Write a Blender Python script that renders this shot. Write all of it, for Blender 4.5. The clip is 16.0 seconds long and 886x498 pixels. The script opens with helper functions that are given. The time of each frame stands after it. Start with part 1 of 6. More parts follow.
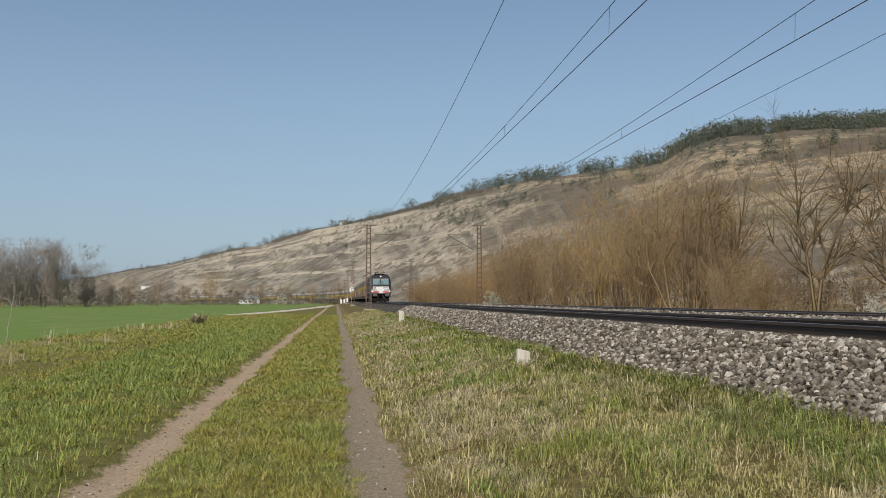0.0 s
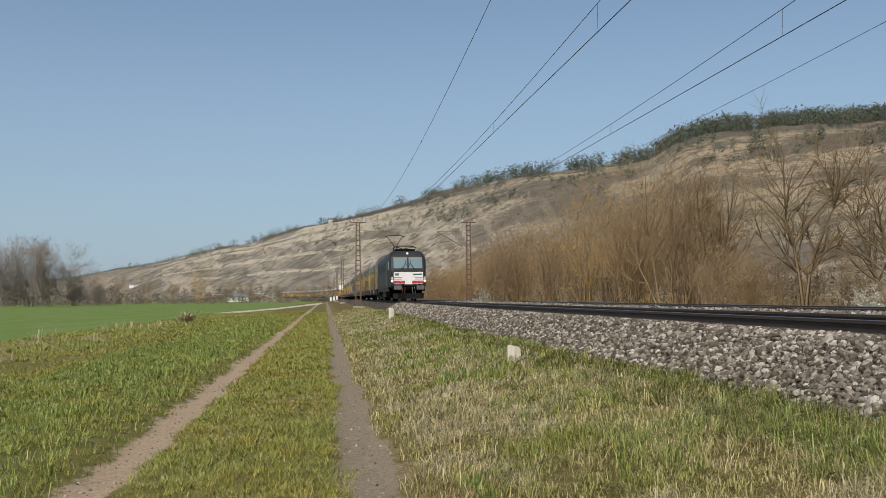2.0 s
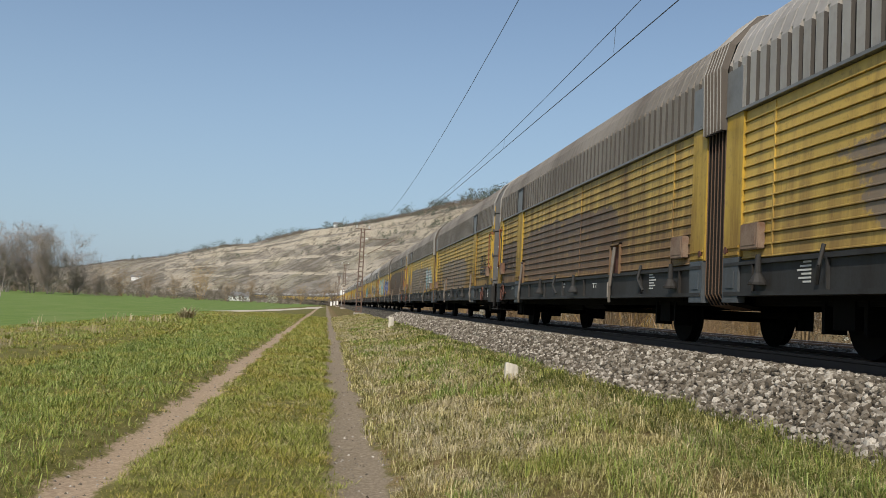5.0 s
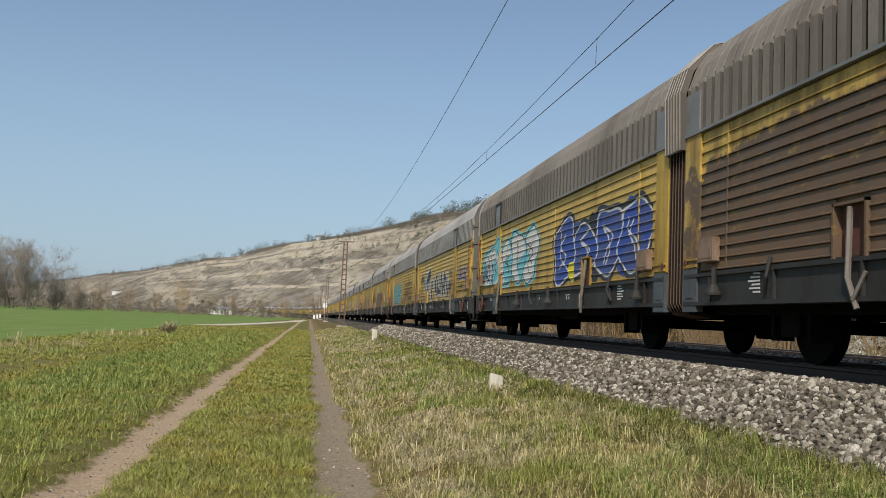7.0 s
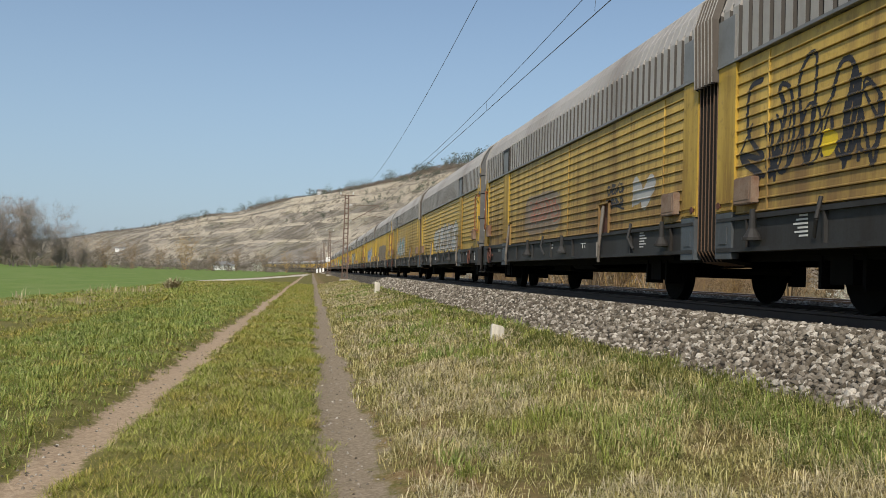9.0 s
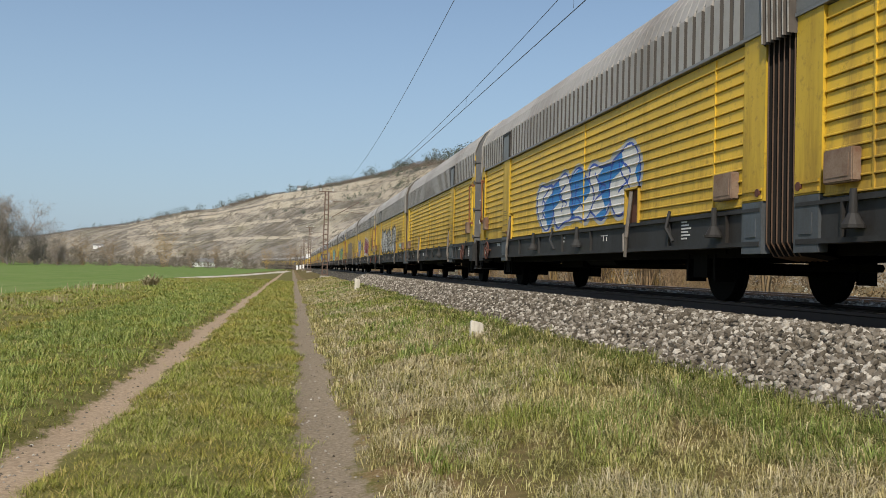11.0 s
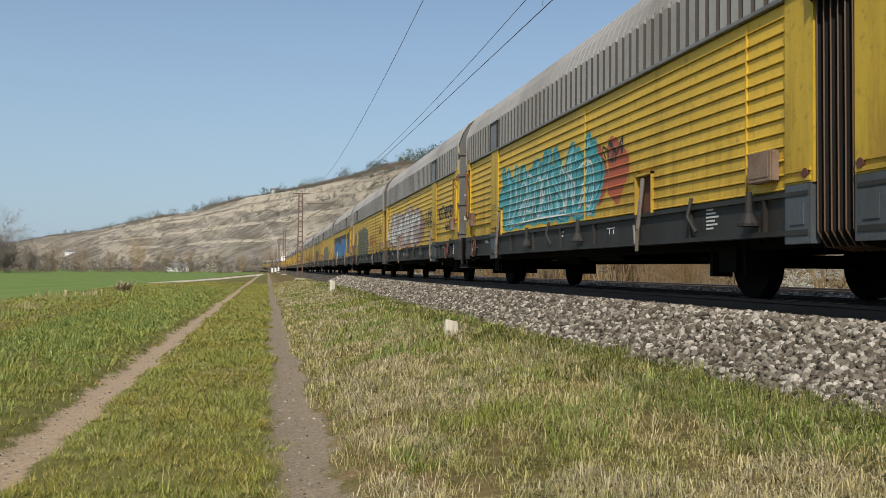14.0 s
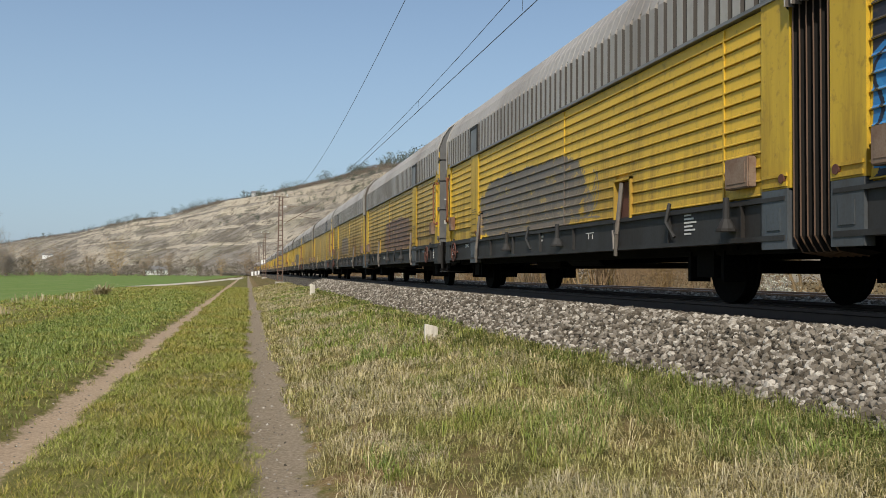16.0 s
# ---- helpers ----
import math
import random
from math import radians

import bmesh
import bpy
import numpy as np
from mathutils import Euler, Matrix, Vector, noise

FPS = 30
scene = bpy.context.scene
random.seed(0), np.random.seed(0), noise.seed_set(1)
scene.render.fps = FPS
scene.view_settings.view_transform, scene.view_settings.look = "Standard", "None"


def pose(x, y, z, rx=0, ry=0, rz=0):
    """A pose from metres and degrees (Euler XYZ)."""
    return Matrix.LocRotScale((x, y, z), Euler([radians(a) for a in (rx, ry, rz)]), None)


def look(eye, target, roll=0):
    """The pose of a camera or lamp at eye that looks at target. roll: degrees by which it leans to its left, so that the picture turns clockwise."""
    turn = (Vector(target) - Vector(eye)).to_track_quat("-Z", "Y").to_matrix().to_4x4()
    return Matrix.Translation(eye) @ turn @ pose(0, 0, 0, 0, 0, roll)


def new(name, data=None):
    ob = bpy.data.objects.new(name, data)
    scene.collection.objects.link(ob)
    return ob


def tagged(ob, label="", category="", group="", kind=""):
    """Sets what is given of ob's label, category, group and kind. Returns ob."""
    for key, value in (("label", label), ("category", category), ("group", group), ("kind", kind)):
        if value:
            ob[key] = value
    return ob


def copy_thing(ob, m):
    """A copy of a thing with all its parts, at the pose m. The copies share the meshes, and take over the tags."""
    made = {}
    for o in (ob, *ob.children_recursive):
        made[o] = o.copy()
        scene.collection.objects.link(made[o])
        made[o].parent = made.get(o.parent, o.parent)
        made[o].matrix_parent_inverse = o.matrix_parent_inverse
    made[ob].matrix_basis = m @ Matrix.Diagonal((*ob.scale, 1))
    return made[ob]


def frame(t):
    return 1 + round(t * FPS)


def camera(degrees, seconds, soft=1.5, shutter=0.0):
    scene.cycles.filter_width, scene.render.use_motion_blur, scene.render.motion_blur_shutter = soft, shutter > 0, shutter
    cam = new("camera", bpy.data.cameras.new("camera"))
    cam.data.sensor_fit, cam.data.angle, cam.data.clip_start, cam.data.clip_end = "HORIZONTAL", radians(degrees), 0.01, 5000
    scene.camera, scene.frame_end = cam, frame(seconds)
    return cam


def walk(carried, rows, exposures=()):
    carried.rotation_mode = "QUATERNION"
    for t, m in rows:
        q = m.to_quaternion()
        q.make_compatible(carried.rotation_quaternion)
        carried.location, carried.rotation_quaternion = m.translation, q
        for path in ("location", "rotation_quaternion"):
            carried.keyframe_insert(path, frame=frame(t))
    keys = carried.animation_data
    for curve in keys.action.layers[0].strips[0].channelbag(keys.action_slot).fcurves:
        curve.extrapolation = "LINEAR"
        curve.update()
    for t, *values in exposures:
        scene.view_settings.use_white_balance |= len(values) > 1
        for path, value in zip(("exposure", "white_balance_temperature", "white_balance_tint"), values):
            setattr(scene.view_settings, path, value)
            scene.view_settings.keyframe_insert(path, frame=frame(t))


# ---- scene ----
cam = camera(51.6, 16.0, 0.3)
PATH = [
    (0, -0.069, 0, 1.444, -6.64, 3.19, 0.2), (0.5, -0.074, 0, 1.429, -6.86, 3.12, 0.96),
    (1, -0.062, 0, 1.435, -6.97, 3.04, 0.91), (1.5, -0.058, 0, 1.432, -7.2, 3.02, 0.62),
    (2, -0.079, 0, 1.436, -7.29, 3.0, 0.55), (2.5, -0.078, 0, 1.442, -7.3, 3.03, 0.59),
    (3, -0.079, 0, 1.45, -7.33, 3.06, 0.66), (5.5, -0.093, 0, 1.468, -7.48, 4.13, -3.53),
    (6, -0.088, 0, 1.465, -7.98, 4.56, -3.26), (6.5, -0.1, 0, 1.422, -8.2, 4.6, -2.94),
    (7, -0.11, 0, 1.445, -8.32, 4.53, -2.59), (7.5, -0.072, 0, 1.425, -8.5, 3.07, -2.84),
    (8, -0.08, 0, 1.428, -8.43, 1.97, -2.76), (8.5, -0.048, 0, 1.448, -8.23, 1.62, -2.11),
    (9, -0.076, 0, 1.441, -8.14, 1.54, -1.73), (9.5, -0.065, 0, 1.466, -8.68, 1.51, -1.5),
    (12, -0.032, 0, 1.442, -9.57, 1.25, -1.41), (12.5, -0.017, 0, 1.455, -9.8, 1.23, -1.01),
    (13, -0.02, 0, 1.452, -10.34, 1.27, -0.66), (13.5, -0.002, 0, 1.462, -10.74, 1.41, -0.53),
    (14, -0.013, 0, 1.44, -10.85, 1.36, -0.5), (14.5, 0.0, 0, 1.45, -10.96, 1.3, -0.7),
    (15, 0.01, 0, 1.447, -11.06, 1.29, -0.99), (15.5, 0.007, 0, 1.459, -11.4, 1.33, -0.82),
    (16, 0.01, 0, 1.464, -12.04, 1.57, -0.45)]
walk(cam, [(t, pose(x, y, z, 90 + p, r, a)) for t, x, y, z, a, p, r in PATH], [(0, -0.12), (3.2, -0.12), (5.3, 0.0), (16, 0.03)])

# ---- light ----
SUN_RAY = Vector((0.39, 0.88, -0.95)).normalized()
world = bpy.data.worlds.new("world")
scene.world = world
world.use_nodes = True
wn = world.node_tree
sky = wn.nodes.new("ShaderNodeTexSky")
sky.sky_type, sky.sun_disc = "NISHITA", False
sky.sun_elevation = math.asin(-SUN_RAY.z)
sky.sun_rotation = math.atan2(-SUN_RAY.x, -SUN_RAY.y)
sky.air_density, sky.dust_density, sky.ozone_density = 1.0, 1.1, 1.5
bg = wn.nodes["Background"]
bg.inputs[1].default_value = 0.114
# pale haze that thickens towards the horizon all round
way = wn.nodes.new("ShaderNodeSeparateXYZ")
wn.links.new(wn.nodes.new("ShaderNodeTexCoord").outputs["Generated"], way.inputs[0])
low = wn.nodes.new("ShaderNodeMapRange")
low.interpolation_type = "SMOOTHSTEP"
for socket, value in zip(low.inputs[1:5], (-0.02, 0.42, 0.72, 0.10)):
    socket.default_value = value
wn.links.new(way.outputs[2], low.inputs[0])
haze = wn.nodes.new("ShaderNodeMix")
haze.data_type = "RGBA"
haze.inputs[7].default_value = (2.9, 4.12, 5.45, 1)
wn.links.new(low.outputs[0], haze.inputs[0])
wn.links.new(sky.outputs[0], haze.inputs[6])
wn.links.new(haze.outputs[2], bg.inputs[0])
sun_data = bpy.data.lights.new("sun", "SUN")
sun_data.energy, sun_data.angle, sun_data.color = 4.0, radians(0.6), (1, 0.92, 0.80)
sun = new("sun", sun_data)
sun.matrix_world = look((0, -40, 60), Vector((0, -40, 60)) + SUN_RAY)

# ---- plan ----
TRACK_X, TRACK2_X, RAIL_Z = 6.3, 10.5, 1.15
GAUGE = 0.7535            # half the distance between rail head centres
UNIT = 15.6              # length of one wagon half
CURVE_Y, CURVE_R = 330.0, 1100.0


def bend(y):
    """Sideways shift of the line where it turns away to the left, and its heading in degrees."""
    d = max(0.0, y - CURVE_Y)
    return -d * d / (2 * CURVE_R), math.degrees(d / CURVE_R)


# ---- materials ----
class Nodes:
    """A short way to write node trees."""

    def __init__(self, name, rough=0.8, metal=0.0, spec=0.3):
        self.mat = bpy.data.materials.new(name)
        self.mat.use_nodes = True
        self.t = self.mat.node_tree
        self.b = self.t.nodes["Principled BSDF"]
        self.b.inputs["Roughness"].default_value = rough
        self.b.inputs["Metallic"].default_value = metal
        self.b.inputs["Specular IOR Level"].default_value = spec

    def put(self, sock, v):
        if isinstance(v, bpy.types.NodeSocket):
            self.t.links.new(v, sock)
        elif isinstance(v, (tuple, list)) and len(v) == 3 and sock.type == "RGBA":
            sock.default_value = (*v, 1)
        else:
            sock.default_value = v

    def coord(self, kind="Object"):
        return self.t.nodes.new("ShaderNodeTexCoord").outputs[kind]

    def place(self):
        return self.t.nodes.new("ShaderNodeNewGeometry").outputs["Position"]

    def island(self):
        return self.t.nodes.new("ShaderNodeNewGeometry").outputs["Random Per Island"]

    def rnd(self):
        return self.t.nodes.new("ShaderNodeObjectInfo").outputs["Random"]

    def math(self, op, a, b=0.0, clamp=False):
        n = self.t.nodes.new("ShaderNodeMath")
        n.operation, n.use_clamp = op, clamp
        self.put(n.inputs[0], a)
        self.put(n.inputs[1], b)
        return n.outputs[0]

    def stretch(self, v, s, off=(0, 0, 0)):
        n = self.t.nodes.new("ShaderNodeMapping")
        self.put(n.inputs["Vector"], v)
        n.inputs["Scale"].default_value = s
        n.inputs["Location"].default_value = off
        return n.outputs[0]

    def xyz(self, v):
        n = self.t.nodes.new("ShaderNodeSeparateXYZ")
        self.put(n.inputs[0], v)
        return n.outputs

    def join(self, x, y, z):
        n = self.t.nodes.new("ShaderNodeCombineXYZ")
        for socket, value in zip(n.inputs, (x, y, z)):
            self.put(socket, value)
        return n.outputs[0]

    def noise(self, v, scale, detail=4.0, rough=0.6, warp=0.0, color=False):
        n = self.t.nodes.new("ShaderNodeTexNoise")
        self.put(n.inputs["Vector"], v)
        n.inputs["Scale"].default_value = scale
        n.inputs["Detail"].default_value = detail
        n.inputs["Roughness"].default_value = rough
        n.inputs["Distortion"].default_value = warp
        return n.outputs[1 if color else 0]

    def cells(self, v, scale, feature="F1", color=False):
        n = self.t.nodes.new("ShaderNodeTexVoronoi")
        n.feature = feature
        self.put(n.inputs["Vector"], v)
        n.inputs["Scale"].default_value = scale
        return n.outputs["Color" if color else "Distance"]

    def ramp(self, f, *stops):
        n = self.t.nodes.new("ShaderNodeValToRGB")
        self.put(n.inputs[0], f)
        e = n.color_ramp.elements
        while len(e) < len(stops):
            e.new(0.5)
        for k, (p, c) in zip(e, stops):
            k.position = p
            k.color = (c, c, c, 1) if isinstance(c, (int, float)) else (*c, 1)
        return n.outputs[0]

    def step(self, f, lo, hi):
        n = self.t.nodes.new("ShaderNodeMapRange")
        n.interpolation_type = "SMOOTHSTEP"
        self.put(n.inputs[0], f)
        n.inputs[1].default_value, n.inputs[2].default_value = lo, hi
        return n.outputs[0]

    def mix(self, f, a, b, mode="MIX"):
        n = self.t.nodes.new("ShaderNodeMix")
        n.data_type, n.blend_type = "RGBA", mode
        self.put(n.inputs[0], f)
        self.put(n.inputs[6], a)
        self.put(n.inputs[7], b)
        return n.outputs[2]

    def bump(self, h, strength=0.3, dist=0.02):
        n = self.t.nodes.new("ShaderNodeBump")
        n.inputs["Strength"].default_value, n.inputs["Distance"].default_value = strength, dist
        self.put(n.inputs["Height"], h)
        self.t.links.new(n.outputs[0], self.b.inputs["Normal"])

    def done(self, color, rough=None):
        self.put(self.b.inputs["Base Color"], color)
        if rough is not None:
            self.put(self.b.inputs["Roughness"], rough)
        return self.mat


def worn(name, color, dirt=(0.06, 0.045, 0.03), amount=0.5, scale=1.5, rough=0.6, metal=0.0, streak=False, gloss=0.5):
    """Paint or bare material with grime at two scales."""
    n = Nodes(name, rough, metal, gloss)
    c = n.coord()
    v = n.stretch(c, (1, 1, 0.15)) if streak else c
    big = n.step(n.noise(v, scale, 5, 0.65), 0.62 - 0.3 * amount, 0.82)
    fine = n.noise(c, scale * 14, 3)
    col = n.mix(n.math("MULTIPLY", big, amount), color, dirt)
    col = n.mix(n.math("MULTIPLY", n.step(fine, 0.4, 0.7), 0.25 * amount), col, dirt)
    n.bump(fine, 0.12, 0.01)
    return n.done(col)


def grass_material(name, stops, patch, amount=0.5):
    """Blades that differ one by one, and by patches at two scales."""
    n = Nodes(name, 0.65, 0, 0.25)
    a = n.ramp(n.island(), *stops)
    v = n.stretch(n.place(), (1, 0.6, 0.4))
    p = n.step(n.noise(v, 0.9, 4, 0.65), 0.42, 0.60)
    q = n.step(n.noise(v, 3.6, 4, 0.7), 0.44, 0.60)
    a = n.mix(n.math("MULTIPLY", q, 0.55), a, n.mix(1.0, a, (0.58, 0.62, 0.5), "MULTIPLY"))
    b = n.mix(1.0, a, patch, "MULTIPLY")
    return n.done(n.mix(n.math("MULTIPLY", p, amount), a, b))


YELLOW = (0.69, 0.445, 0.042)
DUSTY = (0.55, 0.37, 0.08)


def side_paint(name, base=YELLOW, grime=0.45, marks=()):
    """Weathered wagon paint. marks: (style, centre y, centre z, half length, half height, colour, second colour)."""
    n = Nodes(name, 0.5, 0, 0.35)
    c = n.coord()
    x, y, z = n.xyz(c)
    drip = n.noise(n.stretch(c, (1, 2.4, 0.25)), 1.6, 6, 0.7)
    spots = n.noise(c, 9, 5, 0.7)
    col = n.mix(n.step(n.noise(c, 0.5, 3), 0.35, 0.75), base, tuple(v * 0.8 for v in base))
    low = n.math("SUBTRACT", 1.0, n.step(z, 0.95, 2.6))
    dirt = n.math("MULTIPLY", n.step(n.math("ADD", drip, n.math("MULTIPLY", low, 0.2)), 0.62 - 0.25 * grime, 0.86), 0.85 * grime + 0.1)
    col = n.mix(dirt, col, (0.16, 0.085, 0.03))
    col = n.mix(n.math("MULTIPLY", n.step(spots, 0.52, 0.72), 0.45), col, (0.14, 0.075, 0.025))
    for k, (style, cy, cz, ry, rz, c1, c2) in enumerate(marks):
        warp = n.noise(n.stretch(c, (1, 1, 1), (0, 7.3 * k, 3.1 * k)), 1.3, 5, 0.7)
        dy = n.math("DIVIDE", n.math("ABSOLUTE", n.math("SUBTRACT", y, cy)), ry)
        dz = n.math("DIVIDE", n.math("ABSOLUTE", n.math("SUBTRACT", z, cz)), rz)
        rad = n.math("ADD", n.math("POWER", dy, 4.0), n.math("POWER", dz, 4.0))
        rad = n.math("ADD", rad, n.math("MULTIPLY", n.math("SUBTRACT", warp, 0.5), 2.6 if style == "buff" else 0.5))
        inside = n.math("SUBTRACT", 1.0, n.step(rad, 0.86, 1.02))
        if style == "buff":
            grain = n.noise(n.stretch(c, (1, 1.0, 2.5)), 2.2, 6, 0.75)
            tone = n.mix(grain, c1, c2)
            col = n.mix(n.math("MULTIPLY", inside, n.step(grain, 0.30, 0.46)), col, tone)
        else:
            uv = n.stretch(c, (0, 1, 0.62), (0, 5.7 * k + cy, 2.1 * k))
            tone = n.mix(n.step(n.noise(uv, 1.0, 1.5, 0.4, 1.2), 0.42, 0.47), c1, c2)
            tone = n.mix(n.math("MULTIPLY", n.step(spots, 0.4, 0.7), 0.25), tone, (0.3, 0.32, 0.34))
            col = n.mix(inside, col, tone)
        col = n.mix(n.math("MULTIPLY", dirt, 0.55), col, (0.16, 0.10, 0.06))
    n.bump(spots, 0.1, 0.008)
    return n.done(col, n.math("ADD", n.math("MULTIPLY", dirt, 0.3), 0.5))


GREY_ROOF = worn("weathered_grey_sheet", (0.38, 0.355, 0.325), (0.17, 0.14, 0.11), 0.7, 0.7, 0.55, streak=True)
GREY_FRAME = worn("grey_frame_paint", (0.042, 0.043, 0.043), (0.020, 0.015, 0.011), 1.0, 1.6, 0.65, streak=True, gloss=0.25)
END_GREY = worn("grey_end_sheet", (0.135, 0.137, 0.135), (0.05, 0.04, 0.032), 0.8, 1.0, 0.6, streak=True)
# grime, with the deep shade beneath the wagons put into the near black
BLACK = worn("grimy_shaded_gear", (0.004, 0.0037, 0.0034), (0.012, 0.009, 0.007), 0.5, 3, 0.9, gloss=0.08)
HINGE_GREY = worn("hinge_grey", (0.10, 0.095, 0.09), (0.05, 0.035, 0.025), 0.7, 5, 0.7)
RIM_GREY = worn("roof_rim_paint", (0.30, 0.29, 0.27), (0.15, 0.12, 0.09), 0.7, 2.5, 0.6)
FOOT_GREY = worn("blue_grey_foot_paint", (0.085, 0.10, 0.112), (0.045, 0.036, 0.028), 0.9, 1.8, 0.6, streak=True, gloss=0.25)
BOX_GREY = worn("weathered_box_paint", (0.25, 0.185, 0.135), (0.13, 0.055, 0.03), 1.0, 3.5, 0.7, gloss=0.2)
HANDLE = worn("rusty_handle", (0.24, 0.095, 0.045), (0.12, 0.05, 0.03), 0.6, 5, 0.7, gloss=0.2)
STAKE = worn("pale_stake_steel", (0.20, 0.18, 0.155), (0.10, 0.07, 0.05), 0.8, 4, 0.6, gloss=0.3)
# rust tan with the light on the pleat edges painted in
PLEAT = worn("lit_pleat_edge", (0.11, 0.062, 0.034), (0.07, 0.05, 0.035), 0.8, 1.5, 0.7, streak=True)
DARK_ROOF = worn("grimy_brown_sheet", (0.25, 0.22, 0.185), (0.10, 0.08, 0.06), 0.9, 0.8, 0.65, streak=True, gloss=0.3)
RUBBER = worn("bellows_rubber", (0.010, 0.009, 0.008), (0.03, 0.022, 0.016), 0.5, 1.2, 0.8, streak=True, gloss=0.15)
# darker grey for the flute grooves: their shade painted in, with grime
GROOVE = worn("grimy_groove_shade", (0.060, 0.053, 0.046), (0.035, 0.028, 0.022), 0.6, 1.0, 0.8, streak=True)
HOOD = worn("gangway_hood", (0.09, 0.073, 0.058), (0.04, 0.03, 0.022), 0.6, 1.2, 0.75, streak=True)
RUST = worn("rusty_steel", (0.11, 0.04, 0.025), (0.04, 0.025, 0.018), 0.6, 5, 0.8)
RAIL_SIDE = worn("rail_rust", (0.045, 0.03, 0.022), (0.02, 0.015, 0.012), 0.6, 6, 0.75)
RAIL_TOP = worn("rail_head_steel", (0.30, 0.29, 0.28), (0.12, 0.09, 0.07), 0.4, 3, 0.35, 0.9)
PALE = worn("pale_stencil_paint", (0.6, 0.6, 0.57), (0.2, 0.17, 0.13), 0.6, 4)
YELLOW_FLAT = side_paint("yellow_post_paint", (0.50, 0.33, 0.05), 0.9)
YELLOW_POST = side_paint("clean_yellow_post_paint", (0.60, 0.395, 0.035), 0.6)
INK_BAR = worn("faded_notice_ink", (0.16, 0.11, 0.03), (0.08, 0.06, 0.03), 0.6, 8)
HATCH_GREY = worn("grey_hatch_paint", (0.19, 0.19, 0.185), (0.06, 0.05, 0.04), 0.5, 1.5, 0.5)
RED_RAIL = worn("faded_red_paint", (0.22, 0.05, 0.04), (0.08, 0.05, 0.04), 0.5, 4)
CONCRETE = worn("concrete", (0.45, 0.42, 0.36), (0.2, 0.17, 0.12), 0.6, 6, 0.9)
MAST_STEEL = worn("mast_paint", (0.14, 0.09, 0.065), (0.06, 0.035, 0.025), 0.6, 4, 0.75)
WIRE = worn("wire_metal", (0.06, 0.06, 0.06), (0.03, 0.03, 0.03), 0.4, 2, 0.5, 0.6)
PORCELAIN = worn("insulator_glaze", (0.6, 0.6, 0.58), (0.3, 0.28, 0.25), 0.3, 5, 0.3)
WHITE_BOARD = worn("white_board", (0.78, 0.78, 0.76), (0.4, 0.38, 0.35), 0.3, 3)


# ---- mesh helpers ----
def box(bm, x0, x1, y0, y1, z0, z1):
    vs = [bm.verts.new(p) for p in ((x0, y0, z0), (x1, y0, z0), (x1, y1, z0), (x0, y1, z0),
                                    (x0, y0, z1), (x1, y0, z1), (x1, y1, z1), (x0, y1, z1))]
    for f in ((0, 3, 2, 1), (4, 5, 6, 7), (0, 1, 5, 4), (1, 2, 6, 5), (2, 3, 7, 6), (3, 0, 4, 7)):
        bm.faces.new([vs[i] for i in f])
    return vs


def bar(bm, a, b, r, sides=6, r2=None):
    """A round bar from a to b."""
    a, b = Vector(a), Vector(b)
    q = (b - a).to_track_quat("Z", "Y")
    rings = []
    for p, rr in ((a, r), (b, r if r2 is None else r2)):
        rings.append([bm.verts.new(p + q @ Vector((rr * math.cos(k * math.tau / sides), rr * math.sin(k * math.tau / sides), 0)))
                      for k in range(sides)])
    for k in range(sides):
        bm.faces.new((rings[0][k], rings[0][k - 1], rings[1][k - 1], rings[1][k]))
    bm.faces.new(rings[0])
    bm.faces.new(rings[1][::-1])


def ring(bm, centre, radius, thick, axis="x", seg=20, sides=6):
    c = Vector(centre)
    rows = []
    for i in range(seg):
        a = i * math.tau / seg
        d = Vector((0, math.cos(a), math.sin(a))) if axis == "x" else Vector((math.cos(a), 0, math.sin(a)))
        e = Vector((1, 0, 0)) if axis == "x" else Vector((0, 1, 0))
        rows.append([bm.verts.new(c + d * (radius + thick * math.cos(k * math.tau / sides)) + e * thick * math.sin(k * math.tau / sides))
                     for k in range(sides)])
    for i in range(seg):
        for k in range(sides):
            bm.faces.new((rows[i - 1][k - 1], rows[i][k - 1], rows[i][k], rows[i - 1][k]))


def finish(bm, name):
    bmesh.ops.recalc_face_normals(bm, faces=bm.faces)
    me = bpy.data.meshes.new(name)
    bm.to_mesh(me)
    bm.free()
    return me


def part(name, bm, material, parent, label=""):
    me = finish(bm, name) if isinstance(bm, bmesh.types.BMesh) else bm
    if material and not me.materials:
        me.materials.append(material)
    ob = new(name, me)
    ob.parent = parent
    if label:
        ob["label"] = label
    return ob


def raw_mesh(name, verts, faces, material=None, smooth=False):
    """verts: n x 3 array; faces: m x k array of one size."""
    verts, faces = np.asarray(verts, np.float32), np.asarray(faces, np.int32)
    me = bpy.data.meshes.new(name)
    me.vertices.add(len(verts))
    me.vertices.foreach_set("co", verts.ravel())
    me.loops.add(faces.size)
    me.loops.foreach_set("vertex_index", faces.ravel())
    me.polygons.add(len(faces))
    me.polygons.foreach_set("loop_start", np.arange(0, faces.size, faces.shape[1], dtype=np.int32))
    me.polygons.foreach_set("loop_total", np.full(len(faces), faces.shape[1], np.int32))
    me.polygons.foreach_set("use_smooth", np.full(len(faces), smooth))
    me.update(calc_edges=True)
    me.validate()
    if material:
        me.materials.append(material)
    return me


def grid_faces(nu, nv):
    i = np.arange(nu - 1)[:, None] * nv + np.arange(nv - 1)[None, :]
    i = i.ravel()
    return np.stack([i, i + nv, i + nv + 1, i + 1], 1)


